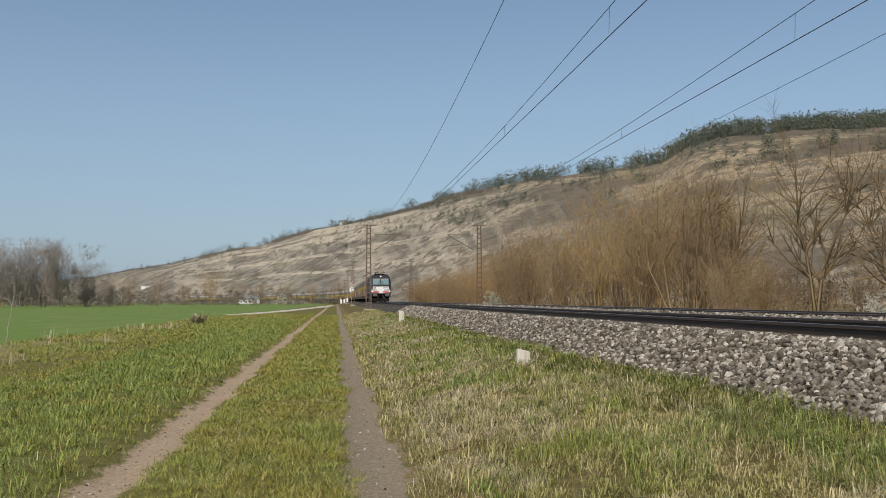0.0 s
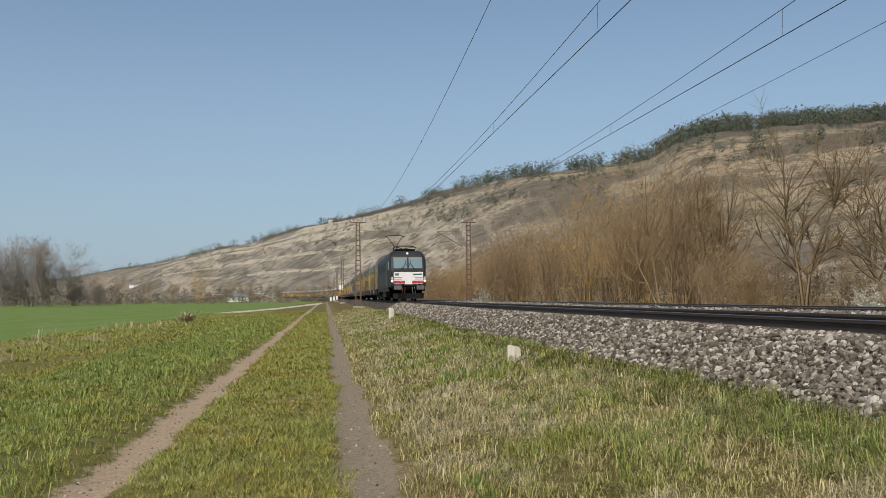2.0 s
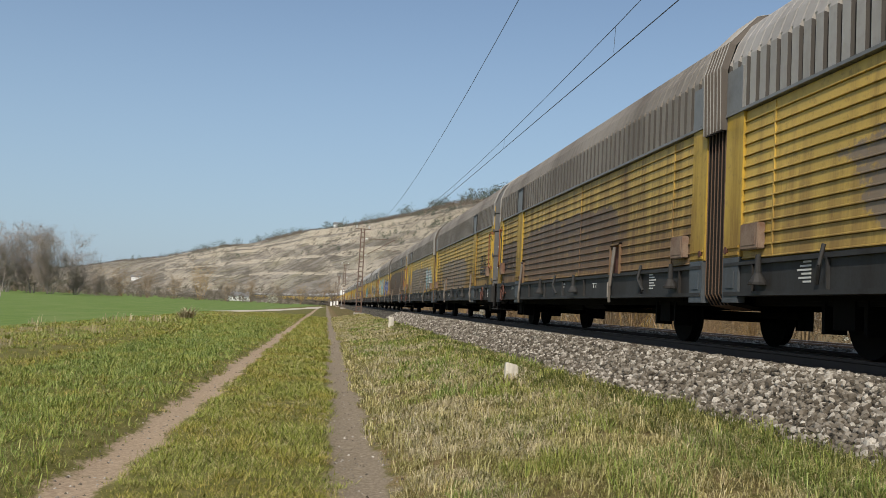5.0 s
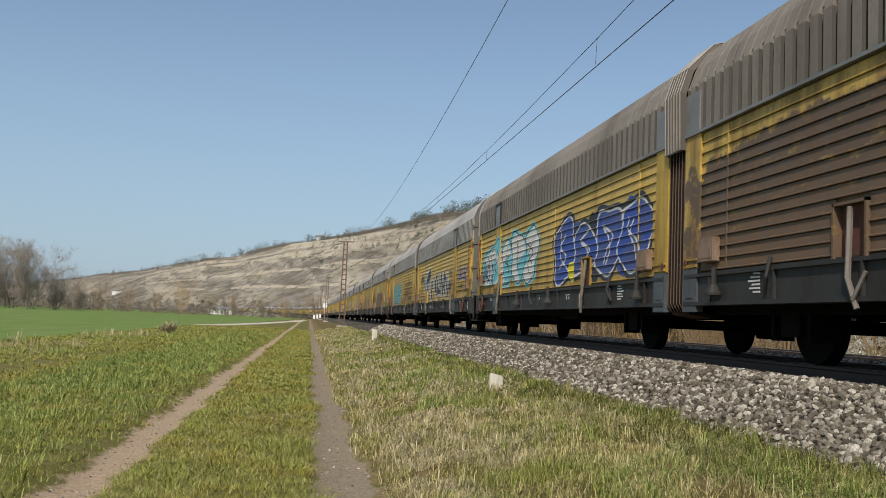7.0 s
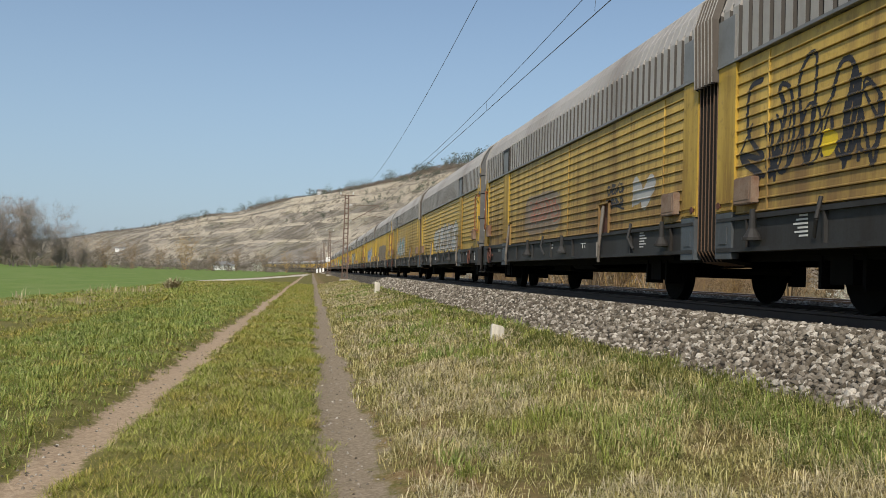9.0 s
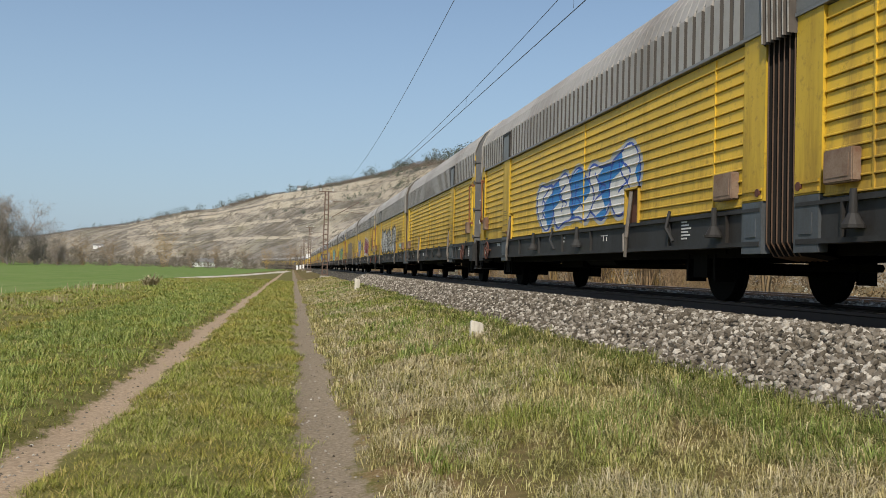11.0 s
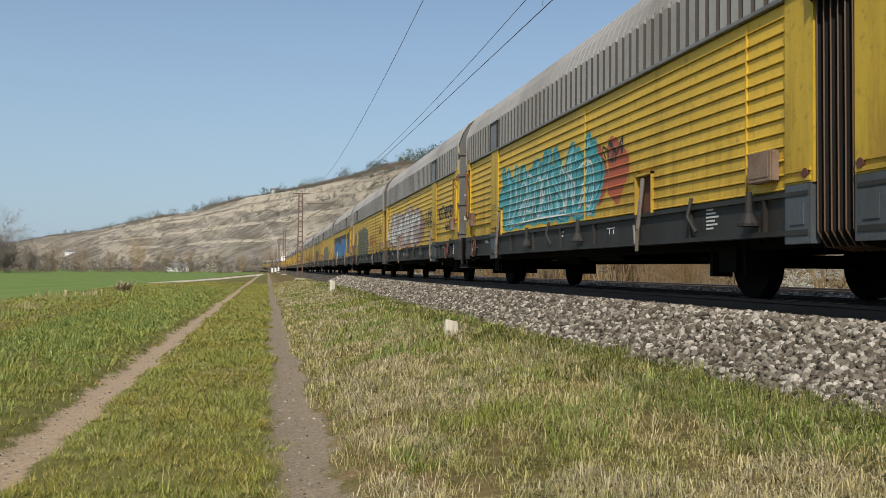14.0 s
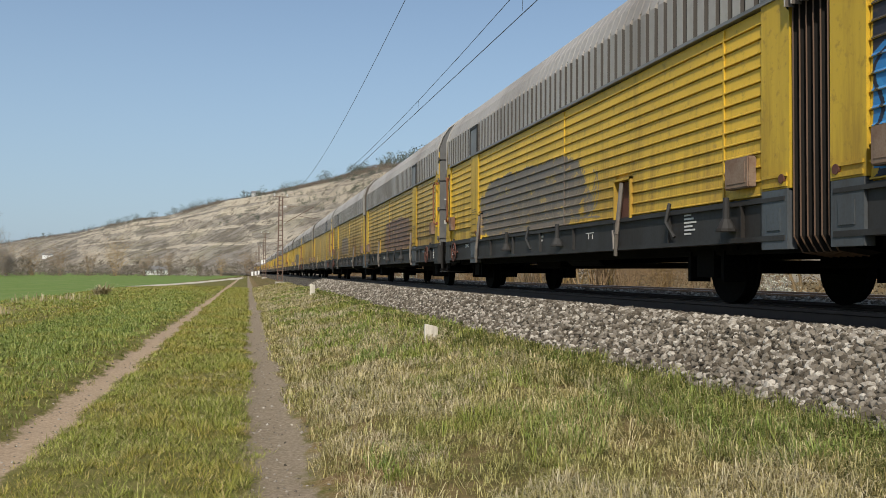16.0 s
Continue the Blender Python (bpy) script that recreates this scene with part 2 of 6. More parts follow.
def value_noise(x, y, seed=0):
    """Smooth noise in 0..1 on arrays."""
    xi, yi = np.floor(x).astype(np.int64), np.floor(y).astype(np.int64)
    fx, fy = x - xi, y - yi
    fx, fy = fx * fx * (3 - 2 * fx), fy * fy * (3 - 2 * fy)

    def h(a, b):
        v = (a * 374761393 + b * 668265263 + seed * 1442695041) & 0x7FFFFFFF
        v = ((v ^ (v >> 13)) * 1274126177) & 0x7FFFFFFF
        return ((v ^ (v >> 16)) & 0xFFFF) / 65535.0
    return (h(xi, yi) * (1 - fx) + h(xi + 1, yi) * fx) * (1 - fy) + (h(xi, yi + 1) * (1 - fx) + h(xi + 1, yi + 1) * fx) * fy


def fbm(x, y, seed=0, octaves=4):
    s, a, tot = 0.0, 1.0, 0.0
    for k in range(octaves):
        s = s + a * value_noise(x * 2 ** k, y * 2 ** k, seed + k)
        tot += a
        a *= 0.5
    return s / tot


# ---- ground ----
PROFILE_X = [-4000, -40, -14, -11, -6, -3, -2.3, -2.05, -1.75, -1.5, -0.8, 0.0, 0.12, 0.42, 0.62, 1.2, 2.0, 2.8, 3.6, 4.6, 13.4, 14.6, 17, 30, 60, 200, 4000]
PROFILE_Z = [-0.6, -0.35, -0.3, -0.2, -0.06, 0.03, 0.02, -0.05, -0.05, 0.0, 0.03, 0.0, -0.03, -0.03, 0.01, 0.09, 0.22, 0.40, 0.50, 0.52, 0.52, 0.35, 0.2, 0.2, 0.6, 1.0, 1.0]


def ground_z(x, y):
    x, y = np.asarray(x, float), np.asarray(y, float)
    z = np.interp(x, PROFILE_X, PROFILE_Z)
    near = np.clip((60 - np.abs(y)) / 60, 0, 1)
    bumpy = np.clip(np.abs(x - 8.5) - 4.9, 0, 1)
    return z + (fbm(x * 1.6, y * 1.2, 5) - 0.5) * 0.07 * near * bumpy + (fbm(x * 0.25, y * 0.1, 9) - 0.5) * 0.1 * bumpy


def ground_material():
    n = Nodes("earth_and_turf", 0.95, 0, 0.1)
    p = n.place()
    x, y, z = n.xyz(p)
    edge = n.math("MULTIPLY", n.math("SUBTRACT", n.noise(n.stretch(p, (1, 0.5, 1)), 1.7, 6, 0.75), 0.5), 0.9)
    xe = n.math("ADD", x, edge)
    fine = n.noise(p, 28, 5, 0.7)
    mid = n.noise(p, 3.0, 5, 0.65)
    wide = n.noise(n.stretch(p, (1, 0.3, 1)), 0.35, 4, 0.6)
    # turf and verge earth darkened, painting in the shade between blades
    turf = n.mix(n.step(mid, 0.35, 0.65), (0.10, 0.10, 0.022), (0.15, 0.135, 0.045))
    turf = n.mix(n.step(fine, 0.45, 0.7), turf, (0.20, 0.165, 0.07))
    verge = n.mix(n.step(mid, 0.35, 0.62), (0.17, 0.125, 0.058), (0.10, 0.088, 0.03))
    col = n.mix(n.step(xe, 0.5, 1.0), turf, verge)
    scrub = n.mix(n.step(mid, 0.35, 0.65), (0.22, 0.17, 0.085), (0.10, 0.075, 0.04))
    col = n.mix(n.step(x, 13.0, 14.5), col, scrub)
    litter = n.math("MULTIPLY", n.math("MULTIPLY", n.step(xe, 0.45, 0.6), n.math("SUBTRACT", 1.0, n.step(xe, 0.95, 1.35))), n.step(mid, 0.38, 0.6))
    col = n.mix(n.math("MULTIPLY", litter, 0.8), col, n.mix(n.step(fine, 0.4, 0.65), (0.17, 0.105, 0.05), (0.30, 0.21, 0.12)))
    # wheel tracks of bare earth
    soil = n.mix(n.step(fine, 0.35, 0.7), (0.30, 0.22, 0.145), (0.47, 0.36, 0.245))
    soil_r = n.mix(n.step(fine, 0.35, 0.7), (0.20, 0.16, 0.11), (0.32, 0.26, 0.185))
    left = n.math("SUBTRACT", 1.0, n.step(n.math("ABSOLUTE", n.math("ADD", xe, 1.9)), 0.16, 0.27))
    right = n.math("SUBTRACT", 1.0, n.step(n.math("ABSOLUTE", n.math("SUBTRACT", xe, 0.27)), 0.19, 0.31))
    col = n.mix(left, col, soil)
    col = n.mix(right, col, soil_r)
    # green field and the fallow strip before it
    rows = n.noise(n.stretch(p, (3.2, 0.05, 1)), 1.0, 3)
    crop = n.mix(n.step(rows, 0.35, 0.65), (0.12, 0.185, 0.045), (0.15, 0.21, 0.055))
    crop = n.mix(n.step(wide, 0.45, 0.7), crop, (0.17, 0.215, 0.07))
    fallow = n.mix(n.step(mid, 0.4, 0.65), (0.26, 0.20, 0.11), (0.15, 0.15, 0.045))
    strip = n.math("SUBTRACT", 1.0, n.step(n.math("ADD", x, n.math("MULTIPLY", edge, 2.0)), -9.6, -8.2))
    col = n.mix(strip, col, fallow)
    border = n.math("ADD", n.math("ADD", x, n.math("MULTIPLY", y, -0.03)), edge)
    col = n.mix(n.math("SUBTRACT", 1.0, n.step(border, -14.6, -13.9)), col, crop)
    n.bump(fine, 0.6, 0.03)
    return n.done(col)


def axis(*spans):
    out = []
    for a, b, s in spans:
        out.extend(np.arange(a, b, s))
    out.append(spans[-1][1])
    return np.array(out)


gx = np.concatenate([[-4000, -2500, -1500, -900, -500, -300, -180, -110, -70, -45, -32], axis((-26, -8, 0.8), (-8, 5, 0.11), (5, 14, 0.6), (14, 40, 1.5)),
                     [55, 75, 100, 150, 240, 400, 700, 1200, 2200, 4000]])
gy = np.concatenate([[-4000, -2000, -800, -300, -120, -50, -20, -8], axis((-2, 25, 0.16), (25, 60, 0.5), (60, 140, 2.5), (140, 500, 15)), [700, 1000, 1500, 2300, 3200, 4800]])
GX, GY = np.meshgrid(gx, gy, indexing="ij")
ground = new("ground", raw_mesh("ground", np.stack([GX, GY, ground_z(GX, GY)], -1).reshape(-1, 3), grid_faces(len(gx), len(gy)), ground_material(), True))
tagged(ground, "grassy valley ground with two bare wheel tracks and a green field", "ground", kind="structure")

# a pale farm road that swings off across the field
road_mat = worn("pale_gravel_road", (0.50, 0.45, 0.37), (0.3, 0.27, 0.2), 0.6, 0.5, 0.95)
ry = np.linspace(108, 260, 90)
rx = np.interp(ry, [70, 92, 128, 185, 260], [-24, -15.4, -8.3, -3.9, -1.5])
road_v = np.stack([np.stack([rx + s, ry, ground_z(rx, ry) + (0.07 if abs(s) < 1.2 else -0.06)], -1) for s in (-1.5, -1.0, 1.0, 1.5)], 1)
road = new("farm_road", raw_mesh("farm_road", road_v.reshape(-1, 3), grid_faces(90, 4), road_mat, True))
tagged(road, "pale gravel farm road curving along the green field", "road", kind="structure")


# ---- hillside ----
SKY_U = [-0.60, -0.336, -0.252, -0.218, -0.171, -0.113, -0.083, -0.035, 0.013, 0.075, 0.138, 0.202, 0.266, 0.319, 0.366, 0.40, 0.434, 0.496, 0.657, 1.1]
SKY_E = [0.010, 0.016, 0.0255, 0.033, 0.040, 0.056, 0.060, 0.0735, 0.0835, 0.0995, 0.119, 0.134, 0.143, 0.151, 0.160, 0.178, 0.188, 0.194, 0.206, 0.22]
HILL_H = 88.0


def hill_point(u, v):
    """u: bearing (x over y); v: 0 at the foot, 1 at the crest, beyond that the plateau."""
    e = np.interp(u, SKY_U, SKY_E)
    crest = HILL_H / e
    foot = crest * np.interp(u, [-0.6, -0.2, 0.1, 0.3, 0.7, 1.1], [0.55, 0.5, 0.42, 0.36, 0.28, 0.28])
    y = foot + (crest - foot) * v
    x = u * y
    lump = fbm(u * 9, v * 2, 31, 4) - 0.5
    rib = 1 - np.abs(2 * fbm(u * 18 + 1.4 * v, v * 0.9, 21, 4) - 1)
    w = np.clip(v + 0.06 * (fbm(u * 22, v * 2, 51, 4) - 0.5), -0.1, 1.6)
    smooth = np.interp(v, [-0.1, 0, 0.12, 0.3, 0.5, 0.62, 0.8, 1.0, 1.2, 1.6], [-0.01, 0, 0.07, 0.25, 0.49, 0.67, 0.85, 1.0, 1.03, 1.0])
    # limestone risers with scree between them
    ledges = np.interp(w, [-0.1, 0, 0.16, 0.30, 0.312, 0.46, 0.475, 0.64, 0.652, 0.70, 0.712, 0.84, 1.0, 1.2, 1.6],
                       [-0.01, 0, 0.08, 0.24, 0.285, 0.44, 0.50, 0.64, 0.73, 0.76, 0.84, 0.90, 1.0, 1.03, 1.0])
    cliffy = np.interp(u, [-0.30, -0.17, -0.12, -0.02, 0.05, 0.14, 0.22], [0.1, 0.6, 1.0, 1.0, 0.75, 0.3, 0.05])
    cliffy = cliffy * np.clip((fbm(u * 12 + 2.5 * fbm(u * 30, v * 6, 43, 3), v * 2.0 + 1.5 * fbm(u * 24 + 5, v * 5, 44, 3), 41, 4) - 0.28) * 2.6, 0.1, 1) * (v < 0.97)
    shape = smooth + (ledges - smooth) * cliffy
    bulge = np.sin(np.clip(v, 0, 1) * math.pi)
    return x, y, HILL_H * (shape + 0.045 * (rib - 0.6) * bulge + 0.07 * lump * np.clip(v * 4, 0, 1) * (v < 0.95))


hu, hv = np.linspace(-0.6, 1.1, 620), np.concatenate([[-0.1], np.linspace(0, 1.05, 150), [1.2, 1.6]])
HU, HV = np.meshgrid(hu, hv, indexing="ij")
hx, hy, hz = hill_point(HU, HV)
hill_me = raw_mesh("hillside", np.stack([hx, hy, hz], -1).reshape(-1, 3), grid_faces(len(hu), len(hv)), None, True)


def hill_material():
    n = Nodes("limestone_slope", 0.95, 0, 0.08)
    p = n.place()
    x, y, z = n.xyz(p)
    big = n.noise(n.stretch(p, (1, 0.7, 2)), 0.010, 6, 0.65)
    along = n.noise(n.stretch(p, (0.55, 0.55, 3.2)), 0.018, 8, 0.66)
    fine = n.noise(p, 0.35, 6, 0.75)
    mid = n.noise(p, 0.07, 6, 0.7)
    # west, the far end, greyed so the colour carries the distance haze
    west = n.math("SUBTRACT", 1.0, n.step(x, 0, 170))
    grass = n.mix(n.step(fine, 0.3, 0.7), (0.36, 0.285, 0.19), (0.27, 0.215, 0.145))
    grass = n.mix(n.math("MULTIPLY", west, 0.8), grass, n.mix(n.step(fine, 0.3, 0.7), (0.33, 0.295, 0.235), (0.25, 0.225, 0.18)))
    grass = n.mix(n.step(big, 0.45, 0.60), grass, (0.20, 0.18, 0.115))
    grass = n.mix(n.math("MULTIPLY", n.step(mid, 0.5, 0.62), 0.5), grass, (0.33, 0.27, 0.18))
    scrub = n.mix(n.step(fine, 0.35, 0.65), (0.082, 0.071, 0.056), (0.14, 0.117, 0.088))
    mixed = n.math("ADD", n.math("MULTIPLY", along, 0.7), n.math("MULTIPLY", fine, 0.3))
    col = n.mix(n.math("MULTIPLY", n.step(mixed, 0.462, 0.515), 0.88), grass, scrub)
    steep = n.xyz(n.t.nodes.new("ShaderNodeNewGeometry").outputs["True Normal"])[2]
    # grey scree, which adds to the painted haze, then bare limestone in broken bands
    scree = n.math("MULTIPLY", n.step(n.noise(n.stretch(p, (1, 1, 0.5)), 0.035, 7, 0.75), 0.42, 0.58), west)
    col = n.mix(n.math("MULTIPLY", scree, 0.45), col, n.mix(fine, (0.38, 0.355, 0.31), (0.28, 0.26, 0.225)))
    strata = n.noise(n.stretch(p, (0.10, 0.06, 2.4)), 0.26, 6, 0.72)
    bare = n.math("MULTIPLY", n.math("SUBTRACT", 1.0, n.step(steep, 0.74, 0.90)), n.step(strata, 0.36, 0.48))
    rock = n.mix(n.step(fine, 0.35, 0.65), (0.54, 0.475, 0.37), (0.41, 0.355, 0.275))
    col = n.mix(n.math("MULTIPLY", bare, n.math("ADD", n.math("MULTIPLY", west, 0.6), 0.12)), col, rock)
    # dark thorn bushes in drifts
    bush = n.math("MULTIPLY", n.step(n.noise(n.stretch(p, (0.8, 0.8, 2.0)), 0.11, 4, 0.7), 0.53, 0.58), n.step(n.noise(p, 0.014, 4, 0.6), 0.40, 0.52))
    col = n.mix(n.math("MULTIPLY", bush, 0.8), col, n.mix(fine, (0.075, 0.068, 0.052), (0.13, 0.11, 0.085)))
    n.bump(fine, 0.35, 0.6)
    return n.done(col)


hill_me.materials.append(hill_material())
tagged(new("hillside", hill_me), "dry brown valley slope with limestone ledges and scrub", "hill", kind="structure")


def clump_cloud(name, centres, sizes, per, seed, material, tall=1.0, leaf=0.2):
    """Many small ragged tufts of leaf faces round each centre, in one mesh."""
    rng = np.random.default_rng(seed)
    m = len(centres)
    d = rng.normal(size=(m, per, 3))
    d /= np.linalg.norm(d, axis=2, keepdims=True)
    r = rng.uniform(0.35, 1.0, (m, per, 1))
    c = centres[:, None, :] + d * r * sizes[:, None, None] * np.array([1, 1, tall])
    a = rng.normal(size=(m, per, 3, 3)) * sizes[:, None, None, None] * leaf
    v = (c[:, :, None, :] + a).reshape(-1, 3)
    return raw_mesh(name, v, np.arange(len(v)).reshape(-1, 3), material)


def leaf_material(name, dark, light):
    n = Nodes(name, 0.8, 0, 0.15)
    return n.done(n.mix(n.noise(n.place(), 0.05, 3), n.ramp(n.island(), (0, dark), (1, light)), dark))


# far greens and browns lightened: distance haze is painted into them
PINE = leaf_material("hazy_pine_green", (0.085, 0.10, 0.075), (0.155, 0.165, 0.12))
TWIG_FAR = leaf_material("hazy_far_twigs", (0.15, 0.125, 0.10), (0.25, 0.205, 0.16))


def scatter(count, seed, u0, u1, v0, v1, keep, lift, smin, smax, per, name, material, tall, far=1.3, leaf=0.13):
    r = np.random.default_rng(seed)
    u, v = r.uniform(u0, u1, count), r.uniform(v0, v1, count)
    k = keep(u, v, r)
    u, v = u[k], v[k]
    x, y, z = hill_point(u, v)
    s = r.uniform(smin, smax, len(x)) * np.interp(u, [-0.25, -0.1, 0.1, 0.6], [far, 0.4 + 0.6 * far, 1.0, 0.85])
    me = clump_cloud(name, np.stack([x, y, z + s * lift], -1), s, per, seed, material, tall, leaf)
    return new(name, me)


def crest_keep(u, v, r):
    want = np.interp(u, [-0.4, -0.13, -0.10, 0.0, 0.08, 0.3, 0.37, 0.40, 1.1], [0.5, 0.7, 0.4, 0.3, 0.75, 0.75, 0.8, 0.95, 0.95])
    low = np.interp(u, [-0.4, 0.05, 0.32, 0.37, 0.42, 1.1], [0.985, 0.96, 0.93, 0.90, 0.83, 0.80])
    return (v > low) & (fbm(u * 60, v * 5, 77, 4) < 0.42 + 0.3 * want) & (r.uniform(0, 1, len(u)) < 0.22 * want + 0.05)


woods = scatter(22000, 11, -0.35, 0.95, 0.82, 1.03, crest_keep, 0.9, 1.3, 5.0, 60, "crest_woods", PINE, 1.5, 1.3, 0.10)
tagged(woods, "dark green pines and shrubs along the ridge", "woods", kind="stuff")
lone = scatter(1900, 12, -0.15, 0.8, 0.5, 0.97, lambda u, v, r: fbm(u * 30, v * 12, 55, 3) > 0.57, 0.8, 1.0, 2.4, 70, "slope_pines", PINE, 1.5)
tagged(lone, "scattered dark pines on the dry slope", "trees", kind="stuff")
scrub = scatter(15000, 13, -0.4, 0.9, 0.0, 0.97, lambda u, v, r: fbm(u * 20 + v * 2, v * 16, 66, 4) > 0.52, 0.3, 0.6, 1.6, 22, "slope_scrub", TWIG_FAR, 0.75, 2.4, 0.11)
tagged(scrub, "leafless grey-brown scrub on the slope", "scrub", kind="stuff")
brush = scatter(5000, 14, -0.36, 0.2, 0.88, 1.02, lambda u, v, r: fbm(u * 25, v * 6, 88, 3) > 0.42, 0.5, 1.2, 2.6, 36, "crest_brush", TWIG_FAR, 1.0, 1.6, 0.10)
tagged(brush, "leafless brown brush along the ridge", "scrub", kind="stuff")


def house(x, y, z, turn, w, d, h, label):
    """A small far house: walls, roof and windows."""
    ob = new("house")
    ob.location, ob.rotation_euler = (x, y, z), (0, 0, turn)
    bm = bmesh.new()
    box(bm, -w / 2, w / 2, -d / 2, d / 2, -2, h)
    part("wall", bm, WHITE_BOARD, ob)
    bm = bmesh.new()
    a = [bm.verts.new(p) for p in ((-w / 2 - 0.4, -d / 2 - 0.4, h), (w / 2 + 0.4, -d / 2 - 0.4, h), (w / 2 + 0.4, d / 2 + 0.4, h), (-w / 2 - 0.4, d / 2 + 0.4, h), (-w / 2 - 0.4, 0, h + d * 0.4), (w / 2 + 0.4, 0, h + d * 0.4))]
    for f in ((0, 1, 5, 4), (2, 3, 4, 5), (0, 4, 3), (1, 2, 5), (3, 2, 1, 0)):
        bm.faces.new([a[i] for i in f])
    part("roof", bm, HATCH_GREY, ob, "grey tiled roof")
    for k in (-1, 0, 1):
        bm = bmesh.new()
        box(bm, k * w * 0.3 - 0.5, k * w * 0.3 + 0.5, -d / 2 - 0.05, -d / 2 + 0.05, h * 0.4, h * 0.4 + 1.2)
        part("window", bm, HATCH_GREY, ob)
    return tagged(ob, label, "house", "far houses")


for u, v, w in ((0.008, 0.985, 10.0), (-0.20, 0.30, 16.0)):
    hx_, hy_, hz_ = hill_point(np.array([u]), np.array([v]))
    house(float(hx_[0]), float(hy_[0]), float(hz_[0]), 0.2, w, 7.0, 4.0, "small white house on the slope, far off")
house(-52.0, 560.0, -0.6, 0.3, 12.0, 7.0, 2.9, "white house behind the far hedge")


# ---- railway line ----
def stone_material(name, *stops):
    n = Nodes(name, 0.9, 0, 0.2)
    col = n.ramp(n.island(), *stops)
    f = n.noise(n.place(), 45, 4, 0.7)
    n.bump(f, 0.4, 0.006)
    return n.done(n.mix(n.step(f, 0.35, 0.7), col, n.mix(0.5, col, (0.15, 0.12, 0.09))))


BALLAST = stone_material("ballast_stone", (0.0, (0.050, 0.042, 0.030)), (0.3, (0.115, 0.099, 0.076)), (0.7, (0.24, 0.214, 0.175)), (1.0, (0.56, 0.52, 0.45)))


def bed_material():
    n = Nodes("ballast_bed", 0.95, 0, 0.1)
    p = n.place()
    c = n.cells(p, 17, color=True)
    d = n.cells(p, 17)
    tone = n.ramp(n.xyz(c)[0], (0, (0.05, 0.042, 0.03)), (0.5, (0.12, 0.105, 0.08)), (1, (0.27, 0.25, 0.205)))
    # cell edges darkened: shade in the gaps between stones painted in
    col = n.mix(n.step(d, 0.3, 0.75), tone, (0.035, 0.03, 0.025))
    n.bump(d, 1.0, 0.04)
    return n.done(col)


def sweep(name, profile, ys, material, close=False, smooth=False):
    """Carry a cross-section (x, z) along the line, round its far bend."""
    pr = np.array(profile + ([profile[0]] if close else []), float)
    sh = np.array([bend(y)[0] for y in ys])
    v = np.zeros((len(pr), len(ys), 3))
    v[:, :, 0] = pr[:, 0][:, None] + sh[None, :]
    v[:, :, 1] = ys[None, :]
    v[:, :, 2] = pr[:, 1][:, None]
    return raw_mesh(name, v.reshape(-1, 3), grid_faces(len(pr), len(ys)), material, smooth)


LINE_Y = np.concatenate([np.arange(-400, -20, 40.0), np.arange(-20, 330, 10.0), np.arange(330, 1000, 20.0)])
BED = [(3.5, 0.45), (3.75, 0.56), (4.5, 0.99), (4.75, 1.03), (5.4, 0.96), (7.2, 0.97), (7.65, 1.10), (9.15, 1.10), (9.6, 0.97), (11.4, 0.97), (11.9, 1.08), (12.4, 0.99), (13.3, 0.45)]
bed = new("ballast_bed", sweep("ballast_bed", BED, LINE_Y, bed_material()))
tagged(bed, "raised bed of grey crushed stone under two tracks", "ballast", kind="structure")
RAIL_PROFILE = [(-0.07, 0.0), (-0.07, 0.02), (-0.012, 0.045), (-0.012, 0.125), (-0.036, 0.135), (-0.036, 0.168), (-0.024, 0.172),
                (0.024, 0.172), (0.036, 0.168), (0.036, 0.135), (0.012, 0.125), (0.012, 0.045), (0.07, 0.02), (0.07, 0.0)]
SLEEPER = None
for cx in (TRACK_X, TRACK2_X):
    track = tagged(new("railway_track"), "railway track with rusty rails on concrete sleepers in ballast", "railway track", "tracks side by side", "structure")
    for s in (-1, 1):
        prof = [(cx + s * GAUGE + x, RAIL_Z - 0.172 + z) for x, z in RAIL_PROFILE]
        rail = part("rail", sweep("rail", prof, LINE_Y, RAIL_SIDE, True), None, track)
        head = [(cx + s * GAUGE + x, RAIL_Z + z) for x, z in ((-0.03, -0.003), (-0.024, 0.002), (0.024, 0.002), (0.03, -0.003))]
        part("rail_head", sweep("rail_head", head, LINE_Y, RAIL_TOP), None, rail, "bright worn running surface")
    if SLEEPER is None:
        bm = bmesh.new()
        vs = box(bm, -1.3, 1.3, -0.13, 0.13, -0.2, 0)
        for v in vs[4:]:
            v.co.y *= 0.8
        SLEEPER = finish(bm, "sleeper")
        SLEEPER.materials.append(CONCRETE)
    for k in range(110):
        sl = part("sleeper", SLEEPER, None, track)
        sl.location = (cx, -4 + k * 0.6, 0.985)


